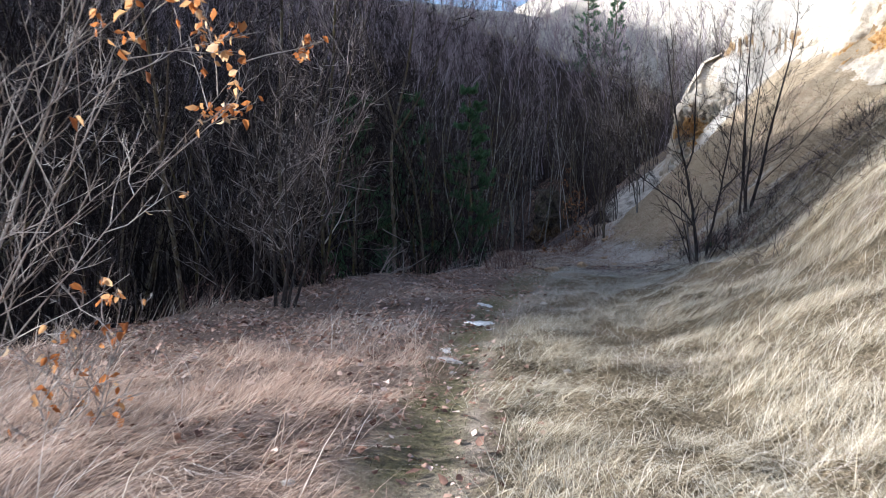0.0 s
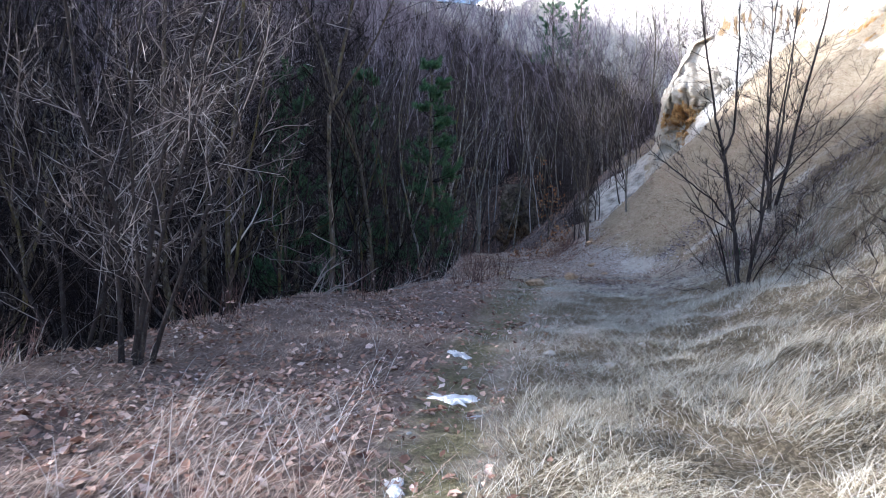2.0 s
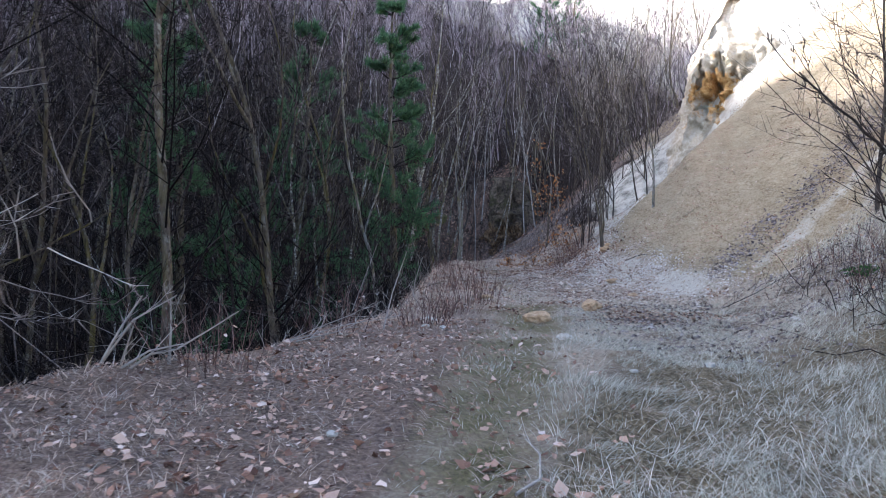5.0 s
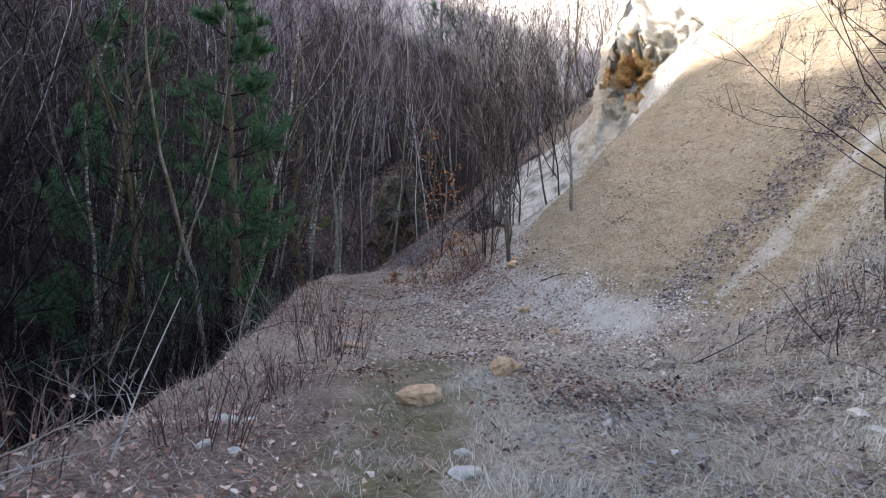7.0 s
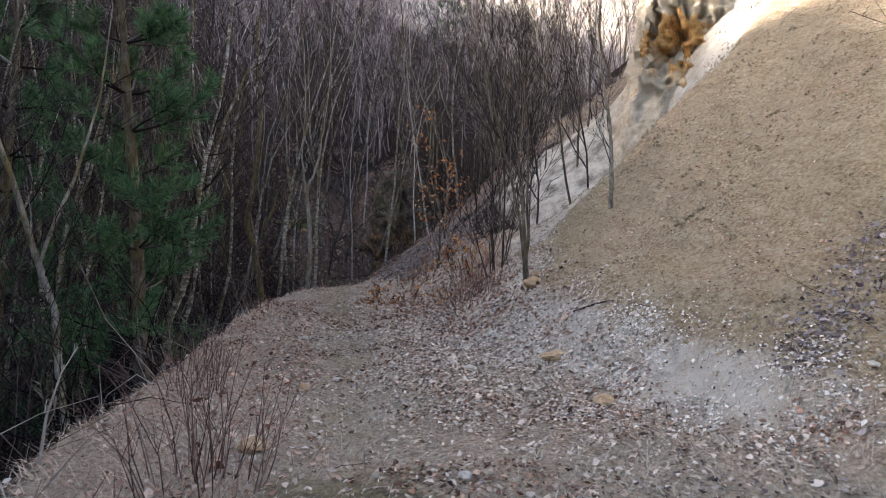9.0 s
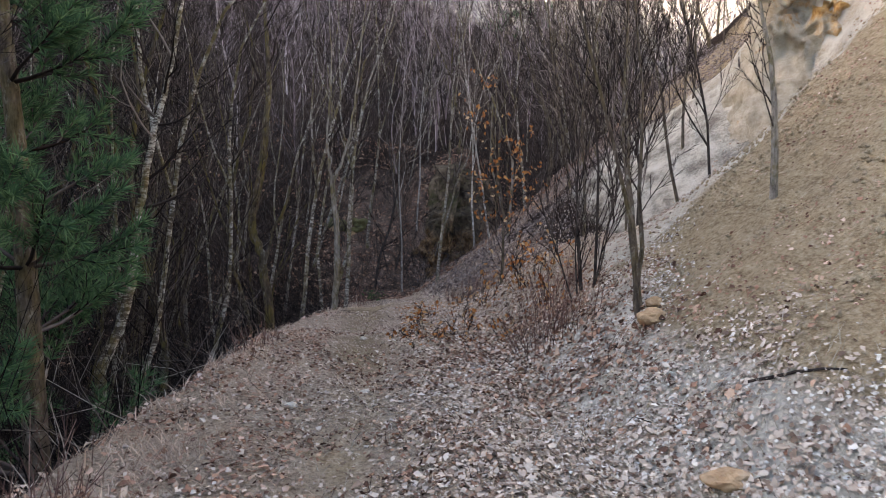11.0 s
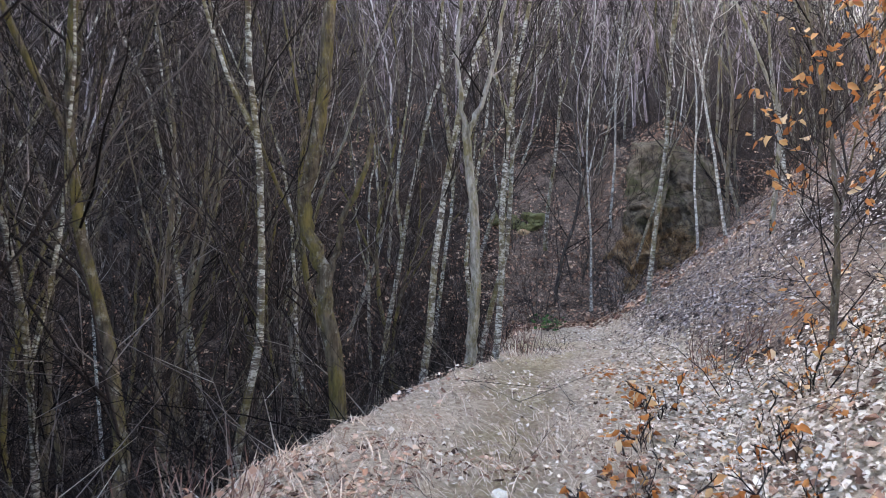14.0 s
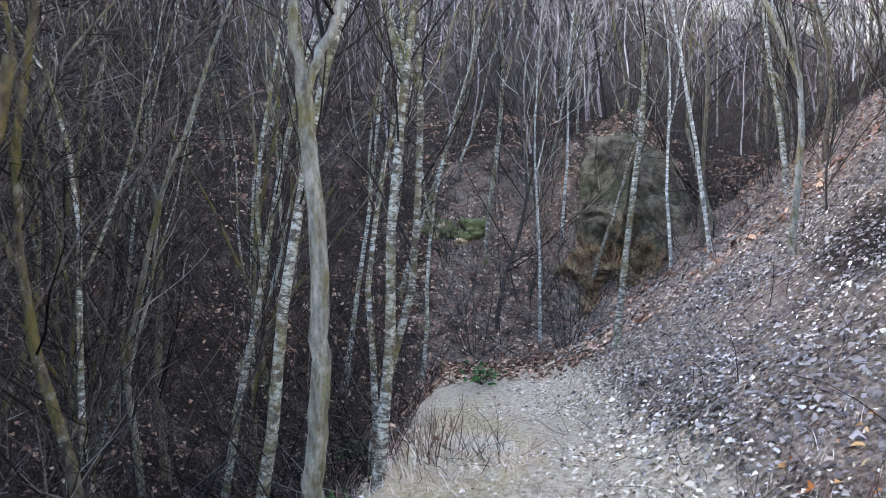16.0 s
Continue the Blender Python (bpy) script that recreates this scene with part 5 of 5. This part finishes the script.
pts = scatter(40, 90000, 1.5, 6.4, 13, 31.5, lambda x, y: sm(-0.3, 0.3, x - path_x(y)) * (1 - on_sand(x, y)) * tufty(x, y, 1.1, 149) ** 2)
blades("strewn_straw", "broken straw strewn over fallen leaves", GRASS_PINK, pts, 0.13, 20, width=0.0018, way=1.0, flat=1.5, messy=1.4)


# ---- stones, snow, branches on the ground ----
def lump(name, label, category, material, x, y, sx, sy, sz, seed, turn=0.0, sub=3, rough=0.28, freq=1.3, sink=0.25, z=None, group=""):
    bm = bmesh.new()
    bmesh.ops.create_icosphere(bm, subdivisions=sub, radius=1.0)
    off = Vector((seed * 3.7, seed * 1.3, seed * 2.1))
    for v in bm.verts:
        n = noise.fractal(v.co * freq + off, 0.9, 2.1, 5)
        c = noise.cell_vector(v.co * freq * 1.2 + off).x - 0.5
        v.co *= 1 + rough * n + rough * 0.35 * c
        v.co.x *= sx
        v.co.y *= sy
        v.co.z *= sz
    me = bpy.data.meshes.new(name)
    bm.to_mesh(me)
    bm.free()
    ob = link(name, me, material)
    ob.matrix_basis = pose(x, y, float(land(x, y)) + sz * (1 - 2 * sink) if z is None else z, 0, 0, turn)
    return tagged(ob, label, category, group)


lump("stone", "flat yellow sandstone lump on the path", "stone", STONE, 2.86, 18.45, 0.19, 0.13, 0.1, 1, 10)
lump("stone", "rounded yellow sandstone lump on the path", "stone", STONE, 3.75, 18.97, 0.15, 0.12, 0.1, 2, 40)
lump("stone", "small pale stone on the grass", "stone", WHITE_STONE, 2.75, 16.5, 0.09, 0.06, 0.04, 3)
lump("stone", "yellow sandstone block below the sand slope", "stone", STONE, 5.7, 24.72, 0.15, 0.11, 0.075, 4, 25)
lump("stone", "small ochre stone half sunk in chalky crumbs", "stone", STONE, 5.23, 22.69, 0.13, 0.1, 0.05, 14, 10)
lump("stone", "flat ochre stone beside the sandstone block", "stone", STONE, 5.82, 24.98, 0.1, 0.07, 0.05, 15, 60)
lump("stone", "rounded yellow stone among fallen leaves beside the path", "stone", STONE, 2.82, 22.6, 0.06, 0.05, 0.045, 16, 30)
lump("stone", "flat grey-buff stone in the chalky crumbs", "stone", STONE, 5.25, 21.6, 0.12, 0.09, 0.05, 17, 70)
for x, y, sx, n in ((5.28, 16.54, 0.09, 51), (5.15, 16.27, 0.07, 52), (1.38, 17.76, 0.1, 53), (1.55, 17.78, 0.06, 54), (1.32, 17.24, 0.06, 55)):
    lump("stone", "flat whitish stone in the thin grass", "stone", WHITE_STONE, x, y, sx, sx * 0.6, sx * 0.35, n, 37 * n, 2, group="small stones")
lump("stone", "flat yellow stone in the path", "stone", STONE, 2.5, 20.7, 0.11, 0.09, 0.04, 6)
srng = np.random.default_rng(9)
for n in range(46):
    y = srng.uniform(3, 31)
    x = float(path_x(y)) + srng.normal(0.5, 1.3)
    if x < np.interp(y, STATION, LEFT_EDGE) + 0.3:
        continue
    s = srng.uniform(0.02, 0.06)
    lump("stone", "small pale stone lying on the ground", "stone", WHITE_STONE, x, y, s, s * 0.75, s * 0.5, n + 20, srng.uniform(0, 180), 2, group="small stones")


def snow(x, y, sx, sy, seed, turn):
    bm = bmesh.new()
    rng = np.random.default_rng(seed)
    rings, spokes = 6, 64
    grid = []
    for i in range(rings + 1):
        row = []
        for j in range(spokes):
            a = 6.283 * j / spokes
            edge = 1 + 0.7 * noise.noise(Vector((math.cos(a) * 1.6 + seed, math.sin(a) * 1.6, seed))) + 0.5 * noise.noise(Vector((math.cos(a) * 4 + seed, math.sin(a) * 4, 0))) + 0.45 * noise.noise(Vector((math.cos(a) * 11 + seed, math.sin(a) * 11, 5)))
            f = i / rings
            px, py = math.cos(a) * sx * f * edge, math.sin(a) * sy * f * edge
            c, s = math.cos(radians(turn)), math.sin(radians(turn))
            wx, wy = x + px * c - py * s, y + px * s + py * c
            top = 0.016 * (1 - f ** 3) + 0.012 * noise.noise(Vector((wx * 14, wy * 14, 0))) - (0.03 if i == rings else 0)
            row.append(bm.verts.new((wx - x, wy - y, float(land(wx, wy)) - float(land(x, y)) + top + 0.005)))
            if i == 0:
                break
        grid.append(row)
    for j in range(spokes):
        k = (j + 1) % spokes
        bm.faces.new((grid[0][0], grid[1][j], grid[1][k]))
        for i in range(1, rings):
            bm.faces.new((grid[i][j], grid[i + 1][j], grid[i + 1][k], grid[i][k]))
    me = bpy.data.meshes.new("snow_patch")
    bm.to_mesh(me)
    bm.free()
    me.shade_smooth()
    ob = link("snow_patch", me, SNOW)
    ob.location = (x, y, float(land(x, y)))
    tagged(ob, "thin melting patch of old snow on the path", "snow patch", "snow patches")


for x, y, sx, sy, seed, turn in ((0.5, 9.5, 0.12, 0.2, 1, 60), (0.6, 9.0, 0.06, 0.06, 2, 0), (0.66, 11.0, 0.1, 0.16, 3, 20), (0.04, 7.8, 0.07, 0.14, 4, 0), (0.08, 7.1, 0.09, 0.11, 5, 80), (-0.12, 7.25, 0.05, 0.08, 6, 0)):
    snow(x, y, sx, sy, seed, turn)


def fallen(name, label, pts, r, material, twigs=4, seed=0):
    rng = np.random.default_rng(seed)
    p = np.array([(x, y, float(land(x, y)) + h) for x, y, h in pts])
    g = Geo()
    g.tube(p, np.linspace(r, r * 0.4, len(p)), 6)
    ramify(rng, g, p, r, twigs, 0.4, 0.7, 1)
    return tagged(link(name, g.mesh(name), material), label, "branch")


fallen("fallen_branch", "dark broken branch lying on the sand", [(5.64, 23.22, 0.0), (5.7, 23.08, 0.018), (5.77, 22.98, 0.004), (5.85, 22.85, 0.014), (5.93, 22.78, 0.0)], 0.014, BARK_DARK, 0, 1)
undergrowth("dead_stalks", "tuft of dark dead brush on the sand", TWIG_DARK_SHADED, 48, 60, 5.9, 6.5, 22.3, 22.9, lambda x, y: np.exp(-(((x - 6.15) / 0.15) ** 2 + ((y - 22.6) / 0.15) ** 2)), 0.22, 0.003, 0.4)
fallen("fallen_branch", "long pale stick leaning at the gully's edge", [(0.85, 17.0, 0.0), (0.95, 17.4, 0.4), (1.12, 17.75, 0.85)], 0.009, TWIG_PALE, 2, 2)
fallen("fallen_branch", "bent twig on the mossy path", [(1.55, 12.6, 0.02), (1.7, 12.75, 0.03), (1.75, 13.0, 0.06), (1.73, 13.3, 0.04)], 0.01, TWIG_PALE, 2, 3)
fallen("fallen_branch", "thin dark branch in the grass below the bank", [(5.6, 18.9, 0.02), (6.0, 18.75, 0.03), (6.4, 18.7, 0.02)], 0.007, BARK_DARK, 3, 4)

# bleached branches that hang over the rim
for n, arc in enumerate(([(-1.34, 14.9, 0.0), (-1.2, 15.0, 0.3), (-1.05, 15.05, 0.55)], [(-1.5, 15.0, 0.1), (-1.1, 15.0, 0.36), (-0.78, 15.05, 0.58)],
                         [(-1.1, 14.9, 0.0), (-0.95, 14.95, 0.12), (-0.77, 15.0, 0.17), (-0.5, 15.0, 0.36), (-0.29, 15.05, 0.53)], [(-1.15, 14.85, 0.0), (-0.95, 14.9, 0.16), (-0.7, 14.95, 0.24)],
                         [(-0.86, 15.1, 0.0), (-0.84, 15.1, 0.3), (-0.86, 15.15, 0.52)], [(-1.27, 15.1, 0.0), (-1.12, 15.1, 0.35)],
                         [(-0.58, 16.6, 0.2), (0.1, 16.6, 0.1), (0.5, 16.7, 0.2), (0.78, 16.8, 0.32)], [(-0.1, 16.5, 0.02), (0.46, 16.6, 0.14), (1.07, 16.8, 0.22)], [(0.0, 16.3, 0.05), (0.4, 16.4, 0.12), (0.7, 16.7, 0.16)])):
    fallen("dead_branch", "bleached broken branch hanging over the gully's rim", arc, 0.013 if n < 6 else 0.007, TWIG_PALE, 3 if n < 6 else 5, 70 + n)

fallen("fallen_branch", "long pale dead stick leaning out of the gully", [(0.08, 19.4, 0.1), (0.35, 19.6, 0.6), (0.72, 19.85, 1.35)], 0.009, TWIG_PALE, 2, 81)
for n, arc in enumerate(([(0.0, 19.5, 0.0), (-0.02, 19.5, 0.5), (-0.08, 19.5, 1.15)], [(0.0, 19.5, 0.0), (-0.15, 19.5, 0.4), (-0.2, 19.5, 0.9)], [(0.05, 19.45, 0.0), (0.16, 19.5, 0.5), (0.14, 19.5, 0.95)], [(1.27, 20.7, 0.0), (1.31, 20.72, 0.3), (1.4, 20.75, 0.6)])):
    fallen("dead_branch", "bleached dead stem standing at the gully's rim", arc, 0.011, TWIG_PALE, 4, 85 + n)
undergrowth("dead_stalks", "dark low brush in the sand pit", TWIG, 53, 160, 3.1, 4.1, 31.4, 33.0, lambda x, y: np.exp(-(((x - 3.55) / 0.25) ** 2 + ((y - 32.1) / 0.5) ** 2)), 0.45, 0.003, 0.8)

# ---- sandstone outcrops of the cliff ----
def outcrop(label, x, y, z, spread, sizes, count, mats, seed, flat=0.7):
    """Broken blocks wedged together, each a part of its own."""
    rng = np.random.default_rng(seed)
    base = new("rock_outcrop")
    base.location = (x, y, z)
    for n in range(count):
        p = np.clip(rng.normal(0, 0.5, 3), -1, 1) * spread
        r = rng.uniform(*sizes)
        bm = bmesh.new()
        bmesh.ops.create_icosphere(bm, subdivisions=3, radius=1.0)
        off = Vector((seed * 3.1 + n, n * 1.7, seed))
        k = rng.uniform(0.7, 1.2, 3)
        for v in bm.verts:
            c = v.co.normalized()
            q = max(abs(c.x), abs(c.y), abs(c.z))
            c = c * (0.55 + 0.45 / q * 0.75)
            c = c * (1 + 0.3 * noise.fractal(c * 1.6 + off, 0.8, 2.0, 4))
            v.co = Vector((c.x * k[0], c.y * k[1], c.z * k[2] * flat)) * r
        me = bpy.data.meshes.new("block")
        bm.to_mesh(me)
        bm.free()
        b = link("block", me, mats[rng.integers(len(mats))], base)
        b.matrix_basis = pose(*p, rng.uniform(-20, 20), rng.uniform(-20, 20), rng.uniform(0, 360))
    return tagged(base, label, "rock outcrop")


outcrop("mossy stones on the slope ahead", 3.0, 43.3, float(land(3.0, 43.3)), (1.1, 0.4, 0.3), (0.12, 0.3), 22, (MOSS, MOSS, STONE), 10)


def cliff(label, line, z0, z1, lean, seed, spot, step=0.07, mat=None, bury=0.0, brow=99.0):
    """A weathered rock face over a line on the ground: ledges, hollows and crumbs."""
    line = np.array(line, float)
    seg = np.linalg.norm(np.diff(line, axis=0), axis=1)
    cum = np.concatenate([[0], np.cumsum(seg)])
    u, h = np.arange(0, cum[-1], step), np.arange(z0, z1, step)
    U, Hh = np.meshgrid(u, h)
    px, py = np.interp(U, cum, line[:, 0]), np.interp(U, cum, line[:, 1])
    dx, dy = np.interp(U + 0.4, cum, line[:, 0]) - np.interp(U - 0.4, cum, line[:, 0]), np.interp(U + 0.4, cum, line[:, 1]) - np.interp(U - 0.4, cum, line[:, 1])
    n = np.sqrt(dx * dx + dy * dy) + 1e-6
    nx, ny = -dy / n, dx / n
    warp = fbm(U * 0.5, Hh * 0.5, 3, seed + 5)
    strata = np.abs(((Hh * 0.85 + 1.6 * warp) % 1.0) - 0.5) * 2
    crease = -np.abs(fbm(U * 1.6, Hh * 2.0, 4, seed + 1))
    out = 0.36 * fbm(U * 0.5, Hh * 0.6, 3, seed) + 0.22 * crease + 0.13 * -np.abs(fbm(U * 5, Hh * 6, 4, seed + 2)) + 0.05 * strata
    pit = ((px - spot[0]) / spot[3]) ** 2 + ((py - spot[1]) / spot[4]) ** 2 + ((Hh - spot[2]) / spot[5]) ** 2
    out = out - 0.7 * np.exp(-pit) * sm(0.02, 0.22, fbm(U * 2.6, Hh * 3.0, 3, seed + 9)) - 0.8 * np.exp(-0.5 * pit) * np.abs(fbm(U * 3.6, Hh * 3.2, 4, seed + 12))
    out = out - 0.16 * np.abs(fbm(U * 3.4, Hh * 2.8, 4, seed + 15))
    over = np.maximum(0, Hh - brow)
    out = out * (1 - 0.5 * sm(0, 0.8, over)) - lean * (Hh - z0)
    px, py = px + 0.6 * over, py + 0.8 * over
    out = out - bury * (1 - sm(0, 0.7, np.minimum(U, cum[-1] - U) + 0.5 * warp)) - bury * (1 - sm(0, 0.6, z1 - Hh + 0.5 * warp))
    v = np.stack([px + nx * out, py + ny * out, Hh + 0.3 * fbm(U * 1.3, Hh * 1.3, 3, seed + 8)], -1).reshape(-1, 3)
    i = np.arange(len(u) * len(h)).reshape(len(h), len(u))
    me = mesh_fast("cliff", v, np.stack([i[:-1, :-1], i[:-1, 1:], i[1:, 1:], i[1:, :-1]], -1).reshape(-1), 4)
    me.shade_smooth()
    at = me.attributes.new("ochre", 'FLOAT', 'POINT')
    d = ((v - np.array(spot[:3])) / np.array(spot[3:])) ** 2
    at.data.foreach_set("value", np.exp(-d.sum(1)).astype(np.float32))
    tagged(link("cliff", me, mat or CLIFF), label, "cliff", kind="structure")


cliff("weathered pale and ochre sandstone face at the gully corner", [(15.0, 26.6), (12.6, 27.2), (11.0, 27.7), (9.7, 28.4), (8.9, 29.3), (9.1, 30.6), (10.6, 32.2), (13.4, 34.4)], 2.6, 9.6, 0.2, 200, (9.9, 28.5, 5.75, 1.35, 1.2, 1.0), bury=0.5, brow=6.9)
cliff("crumbling pale sandstone ledge over the sand slope", [(15.0, 16.0), (13.6, 18.0), (12.8, 20.0), (12.5, 22.5), (12.5, 25.0), (12.4, 28.0)], 6.0, 12.5, 0.42, 220, (12.7, 22.0, 7.5, 2.0, 3.5, 0.45))
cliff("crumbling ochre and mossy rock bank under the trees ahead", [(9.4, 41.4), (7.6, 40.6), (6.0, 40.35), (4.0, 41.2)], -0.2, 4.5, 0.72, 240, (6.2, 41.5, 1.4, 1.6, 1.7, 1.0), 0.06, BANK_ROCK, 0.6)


# ---- clods and crumbs on the sand slope ----
def clods():
    rng = np.random.default_rng(61)
    p = scatter(61, 34000, 5.0, 11.5, 18.0, 28.5, lambda x, y: on_sand(x, y) * tufty(x, y, 1.4, 141) ** 2)
    z = land(p[:, 0], p[:, 1])
    g = Geo()
    cube = np.array([(0, 0, 0.8), (1, 0, 0), (-0.3, 0.9, 0), (-0.7, -0.6, 0), (0.2, 0.1, -0.7)])
    tri = [(0, 1, 2), (0, 2, 3), (0, 3, 1), (4, 2, 1), (4, 3, 2), (4, 1, 3)]
    for (x, y), zz in zip(p, z):
        g.add(cube * rng.uniform(0.1, 1.0) ** 2 * 0.045 * rng.uniform(0.6, 1.4, (5, 3)) + (x, y, zz), tri)
    tagged(link("sand_clods", g.mesh("sand_clods", False), SAND_CLOD), "small clods and pebbles on the sand slope", "pebbles", kind="stuff")


clods()
undergrowth("dead_stalks", "dark dead brush along a runnel in the sand slope", TWIG, 45, 900, 5.8, 10.5, 19, 24, lambda x, y: np.exp(-((y - 20.75 - 0.2 * (x - 6.5)) / 0.25) ** 2) * sm(6.2, 6.8, x), 0.4, 0.003)


# ---- evergreen plants low in the gully ----
def green_clump(x, y, size, count, seed):
    rng = np.random.default_rng(seed)
    g, w = Geo(), Geo()
    for _ in range(count):
        a, r = rng.uniform(0, 6.28), size * rng.uniform(0, 1) ** 0.6
        tip = np.array([math.cos(a) * r, math.sin(a) * r, size * rng.uniform(0.15, 0.9)])
        w.tube([np.zeros(3), tip * 0.6 + (0, 0, 0.03), tip], [0.003, 0.0025, 0.001], 3)
        for _ in range(4):
            leaf(rng, g, tip * rng.uniform(0.6, 1.0), 0.055 * rng.uniform(0.7, 1.3), 0.1)
    ob = new("evergreen_plant")
    link("stem", w.mesh("stem"), BARK_DARK, ob)
    link("leaves", g.mesh("leaves", False), GREEN, ob)
    ob.matrix_basis = pose(x, y, float(land(x, y)))
    tagged(ob, "low dark green leafy plant among dead leaves", "plant", "evergreen plants")


for n, (x, y, size) in enumerate(((3.6, 35.4, 0.3), (2.4, 33.0, 0.35), (1.7, 32.2, 0.4), (1.3, 30.4, 0.35), (2.2, 35.5, 0.3), (6.6, 17.4, 0.2), (0.9, 31.4, 0.45), (2.0, 30.9, 0.4), (1.5, 31.6, 0.45), (2.3, 31.6, 0.35))):
    green_clump(x, y, size, 26, 300 + n)


# ---- red-brown shoots on the rim ----
def shoots(x, y, spread, count, tall, seed):
    rng = np.random.default_rng(seed)
    ob = new("dead_shoots")
    g, l = Geo(), Geo()
    for _ in range(count):
        a, r = rng.uniform(0, 6.28), spread * rng.uniform(0, 1) ** 0.7
        px, py = math.cos(a) * r, math.sin(a) * r
        z = float(land(x + px, y + py)) - float(land(x, y))
        sub = limb(rng, (px, py, z - 0.03), (math.cos(a) * 0.25, math.sin(a) * 0.25, 1), tall * rng.uniform(0.4, 1.1), 4, 0.0, 0.12)
        g.tube(sub, np.linspace(0.0045, 0.0015, 4), 3)
        for _ in range(3):
            q, d = along(sub, rng.uniform(0.3, 0.95))
            s2 = limb(rng, q, side_way(rng, d, 0.6), tall * 0.25, 2, 0.2, 0.1)
            g.tube(s2, [0.0025, 0.001], 3)
        if rng.uniform() < 0.3:
            leaf(rng, l, sub[2], 0.05, 0.4)
    link("stem", g.mesh("stem"), SHOOT, ob)
    link("dead_leaves", l.mesh("dead_leaves", False), LITTER_RED, ob)
    ob.matrix_basis = pose(x, y, float(land(x, y)))
    tagged(ob, "tuft of thin red-brown dead shoots", "dead shoots", "dead shoots along the rim")


for n, (x, y, r, c, h) in enumerate(((2.25, 20.2, 0.35, 46, 0.8), (1.75, 19.0, 0.4, 40, 0.5), (1.9, 22.5, 0.3, 30, 0.6), (1.3, 17.3, 0.35, 36, 0.55), (2.2, 27.2, 0.3, 26, 0.4), (0.3, 16.9, 0.4, 30, 0.6),
                                     (-0.6, 15.2, 0.4, 34, 0.6), (5.2, 25.9, 0.5, 60, 0.5), (5.6, 27.2, 0.45, 50, 0.45), (4.9, 29.9, 0.3, 26, 0.4), (2.6, 31.6, 0.35, 40, 0.5), (3.3, 32.2, 0.3, 40, 0.4),
                                     (-2.2, 12.4, 0.5, 40, 0.6), (-3.6, 10.4, 0.5, 40, 0.6), (6.9, 18.2, 0.5, 40, 0.5), (6.3, 16.6, 0.5, 40, 0.5), (6.0, 14.5, 0.5, 40, 0.5))):
    shoots(x, y, r, c, h, 400 + n)
